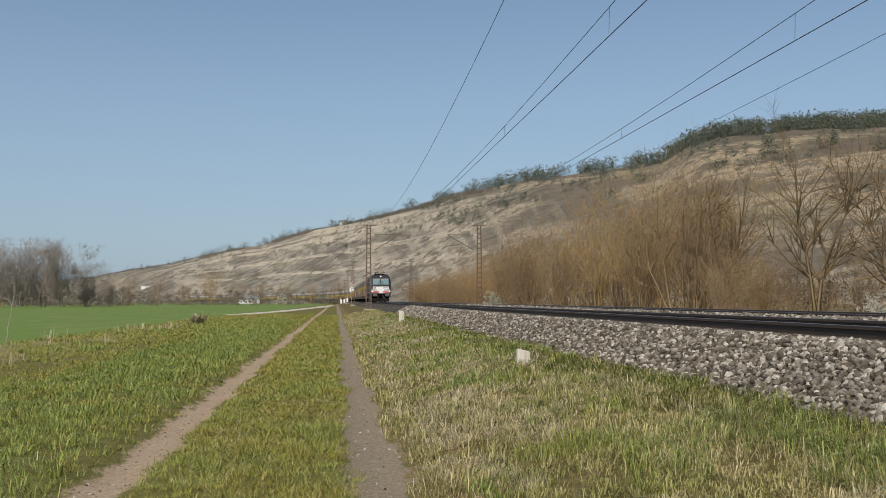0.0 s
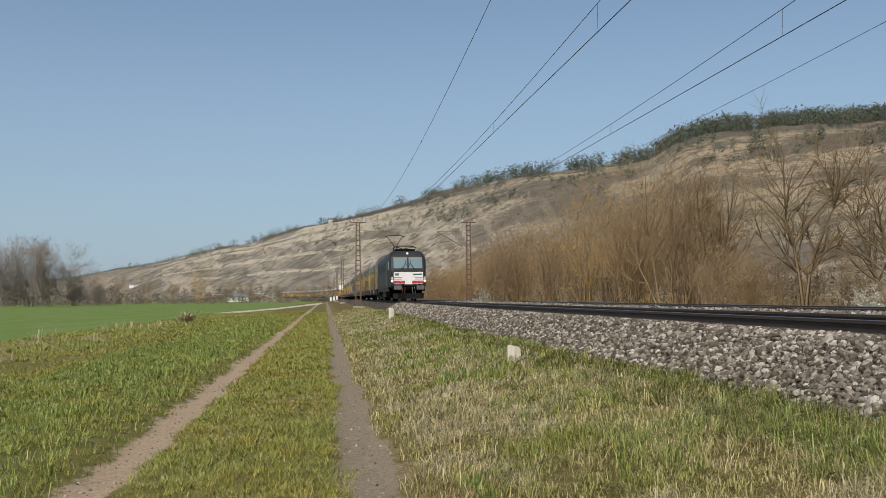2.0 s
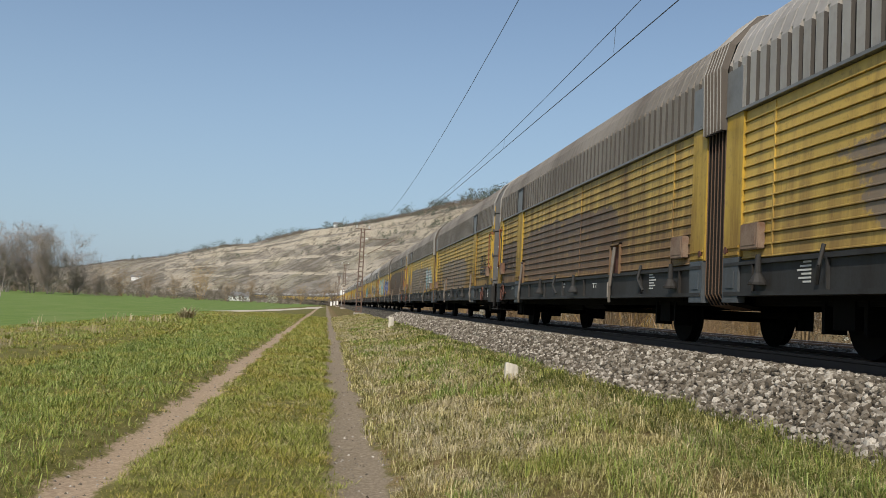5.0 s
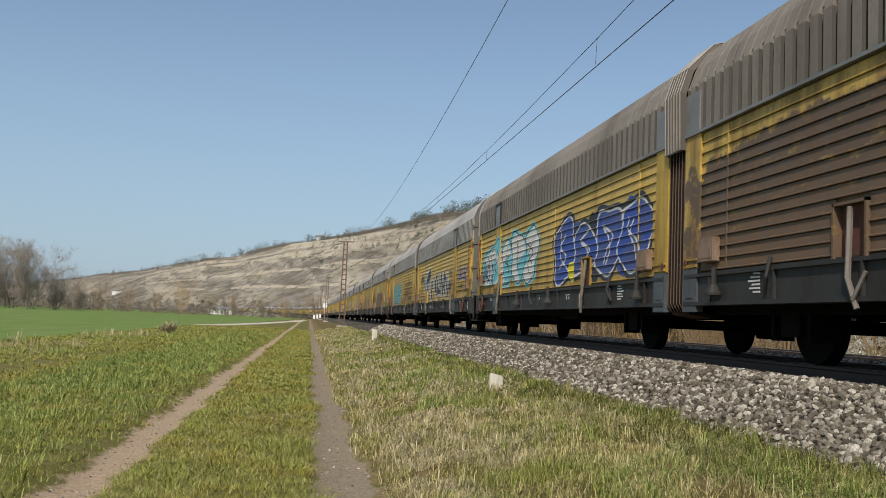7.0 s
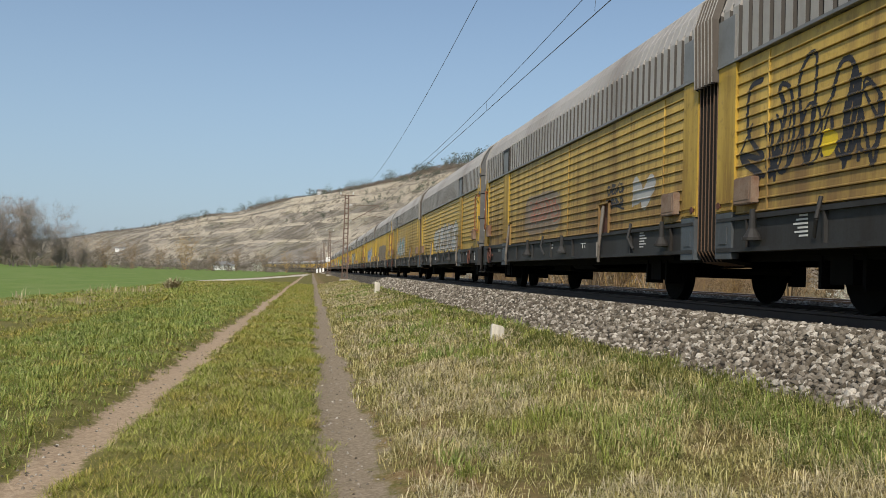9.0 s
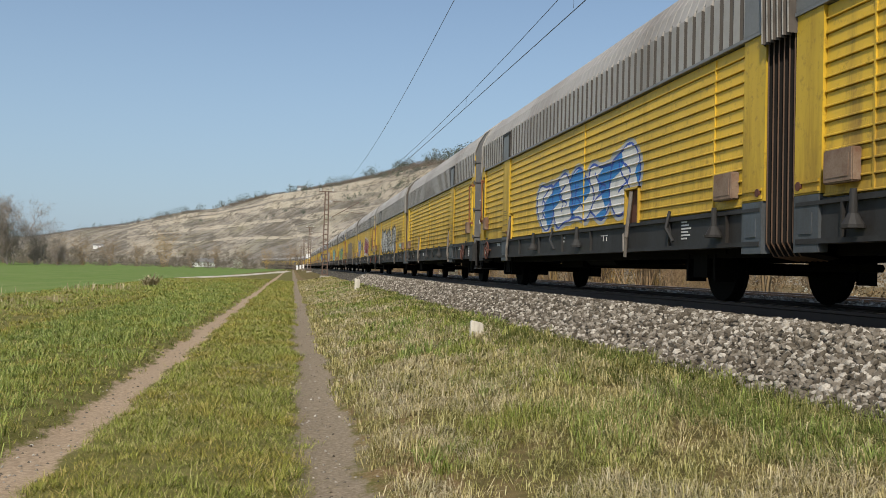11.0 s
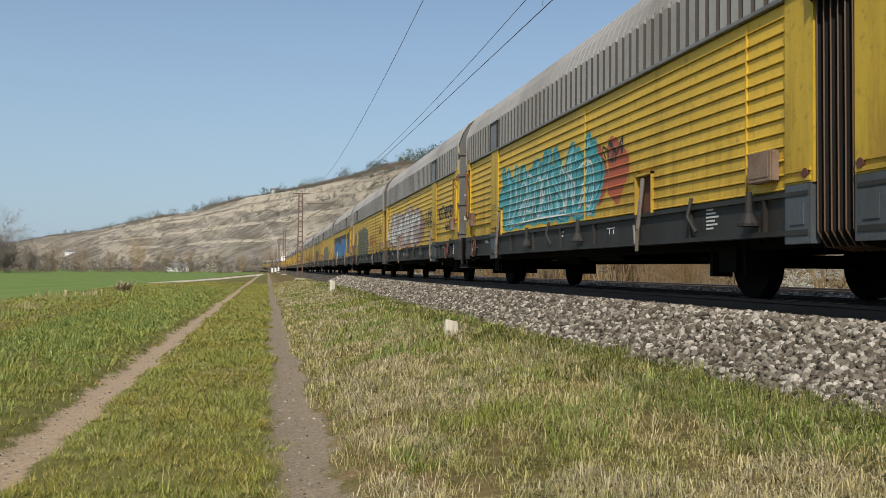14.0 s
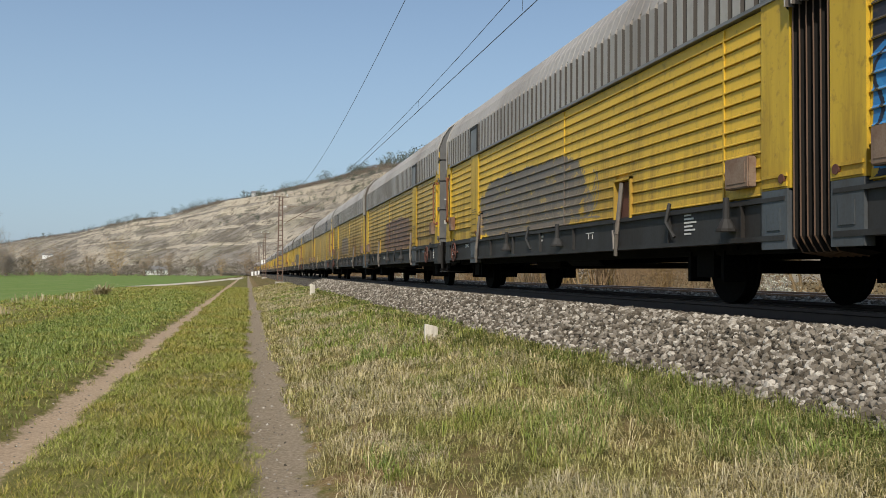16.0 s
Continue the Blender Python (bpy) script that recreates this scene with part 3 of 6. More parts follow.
def stones(name, n, xs, ys, size, seed, lift=0.0, on_ground=False):
    """Loose ballast stones spread over the bed, one ragged lump each."""
    r = np.random.default_rng(seed)
    g = (1 + 5 ** 0.5) / 2
    base = np.array([(-1, g, 0), (1, g, 0), (-1, -g, 0), (1, -g, 0), (0, -1, g), (0, 1, g), (0, -1, -g), (0, 1, -g), (g, 0, -1), (g, 0, 1), (-g, 0, -1), (-g, 0, 1)], float)
    base /= np.linalg.norm(base[0])
    faces = np.array([(0, 11, 5), (0, 5, 1), (0, 1, 7), (0, 7, 10), (0, 10, 11), (1, 5, 9), (5, 11, 4), (11, 10, 2), (10, 7, 6), (7, 1, 8),
                      (3, 9, 4), (3, 4, 2), (3, 2, 6), (3, 6, 8), (3, 8, 9), (4, 9, 5), (2, 4, 11), (6, 2, 10), (8, 6, 7), (9, 8, 1)])
    x = r.uniform(xs[0], xs[1], n)
    t = r.uniform(0, 1, n)
    y = ys[0] * (ys[1] / ys[0]) ** t
    z = np.interp(x, [p[0] for p in BED], [p[1] for p in BED]) + lift
    if on_ground:
        z = ground_z(x, y) + lift
    s = size * r.uniform(0.55, 1.45, n) * np.maximum(1.0, y / 28)
    # rotation by random quaternions
    q = r.normal(size=(n, 4))
    q /= np.linalg.norm(q, axis=1, keepdims=True)
    w, a, b, c = q.T
    rot = np.stack([1 - 2 * (b * b + c * c), 2 * (a * b - w * c), 2 * (a * c + w * b), 2 * (a * b + w * c), 1 - 2 * (a * a + c * c), 2 * (b * c - w * a),
                    2 * (a * c - w * b), 2 * (b * c + w * a), 1 - 2 * (a * a + b * b)], 1).reshape(n, 3, 3)
    v = base[None] * r.uniform(0.7, 1.3, (n, 12, 1)) * r.uniform(0.6, 1.25, (n, 1, 3))
    v = np.einsum("nij,nkj->nki", rot, v) * s[:, None, None]
    v += np.stack([x, y, z + s * 0.25], 1)[:, None, :]
    f = faces[None] + (np.arange(n) * 12)[:, None, None]
    ob = new(name, raw_mesh(name, v.reshape(-1, 3), f.reshape(-1, 3), BALLAST))
    return tagged(ob, "loose grey crushed ballast stones", "gravel", kind="stuff")


stones("shoulder_stones", 24500, (3.7, 5.5), (4.6, 60), 0.0275, 1)
stones("foot_stones", 2600, (3.1, 3.8), (4.6, 40), 0.026, 2, -0.03)
stones("middle_stones", 5500, (7.2, 9.6), (9, 60), 0.031, 4)
stones("track_pebbles", 900, (0.0, 0.65), (3.5, 40), 0.011, 6, -0.004, True)
stones("track_clods", 500, (-2.15, -1.65), (3.5, 40), 0.012, 7, -0.005, True)
stones("crib_stones", 1500, (5.65, 6.95), (6, 50), 0.034, 5)


# ---- grass ----
def blades(name, n, xs, ys, tall, material, seed, label, droop=0.5, keep=None, wide=0.0055, plain=False, clump=0.06):
    """Curved blades that spread from the hearts of small tufts."""
    r = np.random.default_rng(seed)
    m = max(8, n // 16)
    cx = r.uniform(xs[0], xs[1], m)
    cy = ys[0] * (ys[1] / ys[0]) ** r.uniform(0, 1, m)
    size = r.uniform(0.6, 1.4, m) * np.maximum(1.0, cy / 14)
    own = r.integers(0, m, n)
    a = r.uniform(0, math.tau, n)
    off = np.sqrt(r.uniform(0, 1, n)) * clump * size[own]
    x, y = cx[own] + np.cos(a) * off, cy[own] + np.sin(a) * off
    grow = r.uniform(0.55, 1.35, m)[own]
    a = a + r.normal(size=n) * 0.7
    if keep is not None:
        k = keep(x, y, r)
        x, y, a, off, grow = x[k], y[k], a[k], off[k], grow[k]
        n = len(x)
    tuft = fbm(x * 1.3, y * 0.9, seed + 3, 3)
    h = r.uniform(tall[0], tall[1], n) * (0.35 + 1.3 * tuft) * grow
    wd = np.maximum(wide, y * 0.00042) * r.uniform(0.6, 1.4, n)
    lean = (r.uniform(0.15, 1.0, n) * droop + 0.25) * h
    side = np.stack([np.cos(a + 1.57), np.sin(a + 1.57), np.zeros(n)], 1) * wd[:, None]
    way = np.stack([np.cos(a), np.sin(a), np.zeros(n)], 1)
    p = np.stack([x, y, ground_z(x, y) - 0.01], 1)
    up = np.array([0, 0, 1.0])
    fall = np.clip(lean / h, 0, 1.6)
    mid = p + way * lean[:, None] * 0.38 + up * (h * (0.78 - 0.20 * fall))[:, None]
    tip = p + way * lean[:, None] + up * (h * (1.0 - 0.48 * fall))[:, None]
    v = np.stack([p - side, p + side, mid - side * 0.75, mid + side * 0.75, tip], 1)
    if plain:
        v = v[:, (0, 1, 4)]
        ob = new(name, raw_mesh(name, v.reshape(-1, 3), np.arange(n * 3).reshape(-1, 3), material))
        return tagged(ob, label, "grass", kind="stuff")
    f = np.array([(0, 1, 3), (0, 3, 2), (2, 3, 4)])[None] + (np.arange(n) * 5)[:, None, None]
    ob = new(name, raw_mesh(name, v.reshape(-1, 3), f.reshape(-1, 3), material))
    return tagged(ob, label, "grass", kind="stuff")


TURF = grass_material("short_turf", ((0, (0.11, 0.14, 0.02)), (0.4, (0.225, 0.26, 0.04)), (0.75, (0.36, 0.36, 0.095)), (1, (0.46, 0.39, 0.19))), (1.25, 0.95, 0.8), 0.6)
DRY = grass_material("dry_verge_grass", ((0, (0.14, 0.12, 0.036)), (0.35, (0.35, 0.295, 0.11)), (0.7, (0.56, 0.475, 0.235)), (1, (0.64, 0.55, 0.34))), (0.62, 0.72, 0.42), 0.65)
LUSH = grass_material("lush_grass", ((0, (0.12, 0.17, 0.034)), (0.5, (0.215, 0.275, 0.06)), (0.85, (0.30, 0.35, 0.10)), (1, (0.42, 0.41, 0.18))), (1.35, 1.05, 0.8))
EDGE = grass_material("dark_edge_grass", ((0, (0.075, 0.09, 0.018)), (0.5, (0.135, 0.15, 0.032)), (0.85, (0.22, 0.21, 0.065)), (1, (0.40, 0.34, 0.17))), (0.8, 0.85, 0.65))
STRAW = grass_material("pale_straw", ((0, (0.34, 0.28, 0.15)), (0.6, (0.48, 0.41, 0.25)), (1, (0.60, 0.53, 0.36))), (0.8, 0.8, 0.8))


def off_track(x, y, r):
    w = (fbm(x * 0.8 + 9, y * 1.3, 90, 4) - 0.5) * 0.5
    away = np.minimum(np.abs(x + 1.9 + w) - 0.17, np.abs(x - 0.27 + w) - 0.2)
    thin = ((np.abs(x - 0.75) < 0.4) & (fbm(x * 3, y * 1.2, 14, 3) > 0.45)) | ((x > 0.9) & (fbm(x * 1.5, y * 0.9, 15, 4) > 0.72))
    return (away > r.uniform(-0.02, 0.10, len(x))) & (~thin | (r.uniform(0, 1, len(x)) < 0.4))


def lush_keep(x, y, r):
    thick = np.clip((-x - 2.1) / 1.1, 0.12, 1) * np.clip((60 - y) / 30, 0.25, 1)
    return off_track(x, y, r) & (r.uniform(0, 1, len(x)) < thick * (0.35 + 1.6 * (fbm(x * 0.6, y * 0.35, 7, 3) - 0.25)))


blades("middle_turf", 170000, (-2.0, 0.45), (5.4, 90), (0.04, 0.115), TURF, 21, "short yellow-green turf between the wheel tracks", 1.1, off_track, 0.0032, True, 0.07)
blades("verge_grass", 140000, (0.4, 3.75), (3.6, 90), (0.05, 0.15), DRY, 22, "dry straw-coloured grass on the verge", 1.1, off_track, 0.0026, False, 0.07)
blades("lush_grass", 130000, (-5.8, -1.9), (5.4, 70), (0.06, 0.16), LUSH, 23, "lush green grass beside the wheel track", 1.3, lush_keep, 0.0036, False, 0.08)
blades("side_turf", 100000, (-6.5, -1.9), (5.6, 100), (0.04, 0.10), TURF, 29, "yellow-green turf beside the wheel track", 1.0, off_track, 0.0032, True)
blades("verge_straw", 80000, (0.7, 3.3), (3.6, 70), (0.06, 0.17), STRAW, 30, "mats of pale dead grass on the verge", 1.4,
       lambda x, y, r: (fbm(x * 0.8, y * 0.6, 33, 4) > 0.46), 0.0026, False, 0.08)
blades("turf_straw", 14000, (-1.8, 0.1), (5.4, 60), (0.03, 0.09), STRAW, 31, "dead blades in the short turf", 1.4,
       lambda x, y, r: off_track(x, y, r) & (fbm(x * 0.9, y * 0.6, 34, 3) > 0.5), 0.0024, True)
blades("ballast_edge_grass", 30000, (2.95, 3.80), (3.6, 60), (0.06, 0.16), EDGE, 32, "dark green grass along the foot of the ballast", 0.8, None, 0.003)
blades("verge_green", 60000, (0.9, 3.85), (3.6, 60), (0.07, 0.20), LUSH, 24, "green grass tufts in the dry verge", 1.0,
       lambda x, y, r: (fbm(x * 0.9, y * 0.6, 17, 4) + 0.07 * (x > 2.6) > 0.54), 0.003, False, 0.08)
blades("far_left_grass", 70000, (-14, -5.2), (8, 110), (0.05, 0.16), TURF, 25, "mixed grass along the field edge", 1.0, None, 0.004, True, 0.1)
blades("far_left_green", 40000, (-11.5, -5.0), (8, 80), (0.06, 0.20), LUSH, 35, "green grass along the field edge", 1.0,
       lambda x, y, r: fbm(x * 0.35, y * 0.2, 36, 3) > 0.46, 0.004, True, 0.1)
blades("straw_stalks", 1300, (-14, -8), (16, 60), (0.12, 0.42), STRAW, 26, "tall pale dead stalks beside the field", 0.25,
       lambda x, y, r: fbm(x * 0.5, y * 0.25, 19, 3) > 0.56, 0.0022, False, 0.2)
blades("reed_strip", 16000, (13.5, 20), (12, 160), (0.15, 0.45), DRY, 27, "dry grass behind the tracks", 0.8, None, 0.006, False, 0.15)
blades("straw_tuft", 260, (-9.95, -9.65), (66, 66.3), (0.55, 1.0), STRAW, 28, "pale clump of dead grass", 1.0, None, 0.008)


# ---- bare trees and shrubs ----
def branches(seed, stems, height, spread, forks, twigs, base_r, bare_trunk=0.15, least=0.008):
    r = np.random.default_rng(seed)
    seg = []

    def grow(p, d, length, rad, pieces, level):
        pts = []
        for k in range(pieces):
            d = d + r.normal(size=3) * (0.13 + 0.05 * level) + np.array([0, 0, 0.05])
            d = d / np.linalg.norm(d)
            q = p + d * length / pieces
            r0, r1 = rad * (1 - k / pieces * 0.75), rad * (1 - (k + 1) / pieces * 0.75)
            seg.append((p, q, r0, r1, level))
            pts.append((q, d, r1, (k + 1) / pieces))
            p = q
        if level < 2:
            for _ in range(forks if level == 0 else twigs):
                q, dd, rr, f = pts[r.integers(0, len(pts))]
                if level == 0 and f < bare_trunk:
                    continue
                side = r.normal(size=3)
                side -= dd * np.dot(side, dd)
                side /= np.linalg.norm(side)
                nd = dd * r.uniform(0.5, 1.0) + side * r.uniform(0.5, 0.9)
                grow(q, nd / np.linalg.norm(nd), length * r.uniform(0.28, 0.55) * (1.15 - 0.4 * f), max(least, rr * 0.6), 4 if level == 0 else 1, level + 1)

    for _ in range(stems):
        a, lean = r.uniform(0, math.tau), r.uniform(0.05, spread)
        d = np.array([math.cos(a) * lean, math.sin(a) * lean, 1.0])
        o = np.array([math.cos(a), math.sin(a), 0]) * r.uniform(0, 0.12) * height * min(1, spread * 2)
        grow(o, d / np.linalg.norm(d), height * r.uniform(0.7, 1.05), base_r * r.uniform(0.6, 1.1), 7, 0)
    return seg


def branch_mesh(name, seg, material):
    a, b = np.array([s[0] for s in seg]), np.array([s[1] for s in seg])
    ra, rb = np.array([s[2] for s in seg]), np.array([s[3] for s in seg])
    d = b - a
    d /= np.linalg.norm(d, axis=1, keepdims=True)
    ref = np.where(np.abs(d[:, 2:3]) > 0.9, np.array([[1.0, 0, 0]]), np.array([[0, 0, 1.0]]))
    u = np.cross(d, ref)
    u /= np.linalg.norm(u, axis=1, keepdims=True)
    w = np.cross(d, u)
    v = []
    for c, rr in ((a, ra), (b, rb)):
        for k in range(3):
            v.append(c + (u * math.cos(k * 2.094) + w * math.sin(k * 2.094)) * rr[:, None])
    v = np.stack(v, 1)
    f = np.array([(0, 1, 4, 3), (1, 2, 5, 4), (2, 0, 3, 5)])[None] + (np.arange(len(seg)) * 6)[:, None, None]
    return raw_mesh(name, v.reshape(-1, 3), f.reshape(-1, 4), material, True)


def bark_material(name, a, b, c):
    n = Nodes(name, 0.9, 0, 0.15)
    f = n.noise(n.coord(), 2.5, 4)
    col = n.mix(n.rnd(), a, b)
    return n.done(n.mix(n.step(f, 0.35, 0.7), col, c))


BARK = bark_material("shrub_bark", (0.36, 0.255, 0.14), (0.30, 0.21, 0.12), (0.23, 0.16, 0.098))
BARK_GOLD = bark_material("willow_bark", (0.46, 0.31, 0.12), (0.38, 0.255, 0.11), (0.28, 0.19, 0.095))
BARK_TREE = bark_material("young_tree_bark", (0.25, 0.18, 0.095), (0.21, 0.15, 0.08), (0.16, 0.115, 0.065))
BARK_GREY = bark_material("tree_bark", (0.42, 0.36, 0.315), (0.37, 0.315, 0.275), (0.29, 0.25, 0.22))
def tree_meshes(seg, material):
    """Trunk and crown of a bare tree."""
    return branch_mesh("tree_trunk", [s for s in seg if s[4] == 0], material), branch_mesh("crown", [s for s in seg if s[4] > 0], material)


SHRUBS = []
for seed, mat in ((1, BARK), (2, BARK), (3, BARK_GOLD), (4, BARK)):
    me = tree_meshes(branches(seed, 14, 6.2, 0.42, 11, 7, 0.045), mat)
    SHRUBS.append(me)
TREE = tree_meshes(branches(8, 2, 8.8, 0.16, 30, 14, 0.11, 0.25, 0.008), BARK_TREE)
TREE_FAR = tree_meshes(branches(9, 5, 16.0, 0.34, 40, 22, 0.20, 0.12, 0.022), BARK_GREY)


def plant(name, me, x, y, s, turn, label, category, group="", z=None):
    pair = isinstance(me, tuple)
    ob = new(name, me[0] if pair else me)
    if pair:
        part("crown", me[1], None, ob, "open crown of bare twigs")
    ob.location = (x, y, float(ground_z(x, y)) - 0.05 if z is None else z)
    ob.scale = (s, s, s)
    ob.rotation_euler = (0, 0, turn)
    return tagged(ob, label, category, group)


r3 = np.random.default_rng(17)
for k in range(92):
    y = 36 + 240 * (k / 92) ** 1.45 + r3.uniform(-1.5, 1.5)
    x = 18.5 + r3.uniform(-2.0, 6) + max(0, y - 110) * 0.02
    s = r3.uniform(0.85, 1.22) * (1.0 if y < 130 else 0.85)
    if 0.27 < x / y < 0.40:
        s = min(1.2, s * 1.06)
    if x / y > 0.43:
        s *= 0.45
    me = SHRUBS[int(r3.integers(0, 4))]
    gold = me[0].materials[0] is BARK_GOLD
    plant("bare_shrub", me, x, y, s, r3.uniform(0, 6.28), "leafless golden-brown willow shrub behind the tracks" if gold else "tall leafless brown shrub behind the tracks", "shrub", "shrubs along the line")
for x, y, s, a in ((18.9, 34.4, 0.86, 0.3), (21.8, 33.2, 0.75, 2.0), (20.5, 47, 0.85, 4.0)):
    plant("bare_tree", TREE, x, y, s, a, "leafless young tree with spreading golden twigs", "tree", "trees behind the tracks")
for x, y, s, a in ((-99, 300, 1.1, 0.5), (-93, 305, 1.12, 1.4), (-87, 302, 1.05, 2.9), (-81, 310, 0.72, 3.3), (-107, 300, 0.95, 4.4), (-78, 325, 0.5, 5.1), (-116, 296, 1.0, 2.2)):
    plant("bare_tree", TREE_FAR, x, y, s, a, "large leafless grey-brown tree at the field edge", "tree", "trees at the field edge")
for k in range(16):
    u = -0.40 + 0.40 * k / 15
    y = 345 + 90 * (k / 15) + r3.uniform(-12, 25)
    plant("bare_shrub", SHRUBS[k % 4], u * y, y, r3.uniform(1.2, 2.1), r3.uniform(0, 6.28), "leafless brown shrub at the far edge of the field", "shrub", "hedge at the field edge")

# far hedge mass and the wooded foot of the hill
c = np.stack([(hu_ := r3.uniform(-0.42, 0.03, 1500)) * (yy := r3.uniform(350, 500, 1500)), yy, r3.uniform(0.0, 7.0, 1500) * r3.uniform(0.25, 1, 1500)], 1)
c[:450, 0] = c[:450, 1] * r3.uniform(-0.38, -0.22, 450)
c[:450, 2] = r3.uniform(0, 7.5, 450) * r3.uniform(0.4, 1, 450)
hedge = new("far_hedge", clump_cloud("far_hedge", c, r3.uniform(0.8, 1.9, 1500), 46, 5, TWIG_FAR, 1.0, 0.12))
tagged(hedge, "grey-brown leafless hedge at the far side of the field", "hedge", kind="stuff")
c = np.stack([r3.uniform(24, 60, 1700), r3.uniform(40, 330, 1700), r3.uniform(0.2, 2.6, 1700)], 1)
thicket = new("bank_thicket", clump_cloud("bank_thicket", c, r3.uniform(0.5, 1.1, 1700), 40, 6, leaf_material("brushwood", (0.16, 0.12, 0.068), (0.27, 0.195, 0.105)), 1.0, 0.10))
tagged(thicket, "tangle of brown brushwood behind the shrubs", "scrub", kind="stuff")

BLOSSOM = leaf_material("white_blossom", (0.42, 0.42, 0.33), (0.75, 0.75, 0.66))
for x, y, s in ((15.4, 88.0, 1.0), (21.0, 33.4, 0.7), (-24, 420, 2.4)):
    shrub = new("blossom_shrub", branch_mesh("shrub_limbs", branches(31, 8, 1.7 * s, 0.6, 6, 4, 0.03), BARK_GREY))
    shrub.location = (x, y, float(ground_z(x, y)))
    cc = r3.normal(size=(150, 3)) * np.array([0.55, 0.55, 0.42]) * s + np.array([0, 0, 1.0 * s])
    part("blossom", clump_cloud("blossom", cc, np.full(150, 0.17 * s), 16, 9, BLOSSOM), None, shrub, "dense white blossom")
    tagged(shrub, "low shrub covered in white blossom beside the line", "shrub")
sapling = plant("sapling", branch_mesh("sapling", branches(41, 1, 2.4, 0.1, 12, 4, 0.03, 0.3), BARK_GREY), -14.2, 41.5, 1.0, 0, "slender leafless sapling at the field edge", "sapling")


# ---- stones, boards, masts and wires ----
def marker(x, y, w, d, h, name, label, mat):
    bm = bmesh.new()
    vs = box(bm, -w / 2, w / 2, -d / 2, d / 2, -0.2, h)
    for v in vs[4:]:
        v.co.x *= 0.86
        v.co.y *= 0.8
        v.co.z += 0.03 * math.sin(v.co.x * 40)
    bmesh.ops.bevel(bm, geom=bm.edges[:], offset=0.015, segments=2, affect="EDGES")
    ob = new(name, finish(bm, name))
    ob.data.materials.append(mat)
    ob.location = (x, y, float(ground_z(x, y)))
    return tagged(ob, label, "marker stone", "marker stones")


STONE_WHITE = worn("weathered_white_stone", (0.66, 0.62, 0.53), (0.25, 0.2, 0.14), 0.7, 7, 0.9, streak=True)
marker(2.93, 14.6, 0.23, 0.16, 0.23, "marker_stone", "chipped whitish boundary stone in the grass", STONE_WHITE)
marker(2.98, 43.0, 0.26, 0.18, 0.52, "marker_stone", "chipped whitish boundary stone in the grass", STONE_WHITE)
for x, y in ((1.0, 196), (1.75, 205), (2.5, 214)):
    b = new("marker_post")
    b.location = (x, y, float(ground_z(x, y)))
    bm = bmesh.new()
    bar(bm, (0, 0, -0.1), (0, 0, 1.0), 0.05)
    part("post", bm, MAST_STEEL, b)
    bm = bmesh.new()
    box(bm, -0.2, 0.2, -0.07, -0.05, 0.7, 1.6)
    part("board", bm, WHITE_BOARD, b, "plain white board")
    tagged(b, "small white board on a post beside the line", "marker", "white marker posts")
sign = new("signal_board")
sign.location = (3.35, 205, 0.4)
bm = bmesh.new()
bar(bm, (0, 0, -0.2), (0, 0, 4.6), 0.07)
part("post", bm, WHITE_BOARD, sign)
bm = bmesh.new()
box(bm, -0.45, 0.45, -0.1, -0.07, 2.9, 3.9)
part("board", bm, WHITE_BOARD, sign, "white board with a dark rim")
tagged(sign, "white signal board on a slim post beside the line", "sign")

MAST_Y = [-6.0, 89.0, 172.0, 255.0, 335.0]


def mast(side):
    """A lattice mast; side 1: its arm reaches to the right."""
    m = new("catenary_mast")
    for s in (-1, 1):
        bm = bmesh.new()
        vs = box(bm, -0.055, 0.055, -0.07, 0.07, -0.3, 8.3)
        for v in vs:
            v.co.x += s * (0.25 if v.co.z < 1 else 0.16)
        part("mast_leg", bm, MAST_STEEL, m)
    for k in range(17):
        z = 0.2 + k * 0.48
        w = 0.24 - 0.09 * z / 8.3
        bm = bmesh.new()
        box(bm, -w, w, -0.02, 0.02, z, z + 0.09)
        part("rung", bm, MAST_STEEL, m)
    bm = bmesh.new()
    bar(bm, (side * 0.15, 0, 5.6), (side * 3.15, 0, 7.35), 0.035)
    bar(bm, (side * 0.15, 0, 7.3), (side * 3.15, 0, 7.35), 0.025)
    bar(bm, (side * 1.6, 0, 6.45), (side * 3.4, 0, 6.2), 0.025)
    part("cantilever", bm, MAST_STEEL, m)
    for z0 in (5.6, 7.3):
        bm = bmesh.new()
        for k in range(6):
            a = 0.2 + k * 0.06
            p = Vector((side * a, 0, z0 + (a - 0.15) * (0.58 if z0 < 6 else 0.02)))
            bar(bm, p, p + Vector((side * 0.025, 0, 0.01)), 0.07, 8)
        part("insulator", bm, PORCELAIN, m)
    bm = bmesh.new()
    box(bm, -0.75, 0.75, -0.04, 0.04, 8.2, 8.28)
    part("crossarm", bm, MAST_STEEL, m)
    for s in (-0.6, 0.6):
        bm = bmesh.new()
        for k in range(4):
            bar(bm, (s, 0, 8.3 + k * 0.07), (s, 0, 8.34 + k * 0.07), 0.08, 8)
        part("insulator", bm, PORCELAIN, m)
    bm = bmesh.new()
    box(bm, -0.45, 0.45, -0.45, 0.45, -0.5, 0.12)
    part("footing", bm, CONCRETE, m)
    return tagged(m, "rusty brown lattice mast carrying the overhead line", "mast", "overhead line masts")


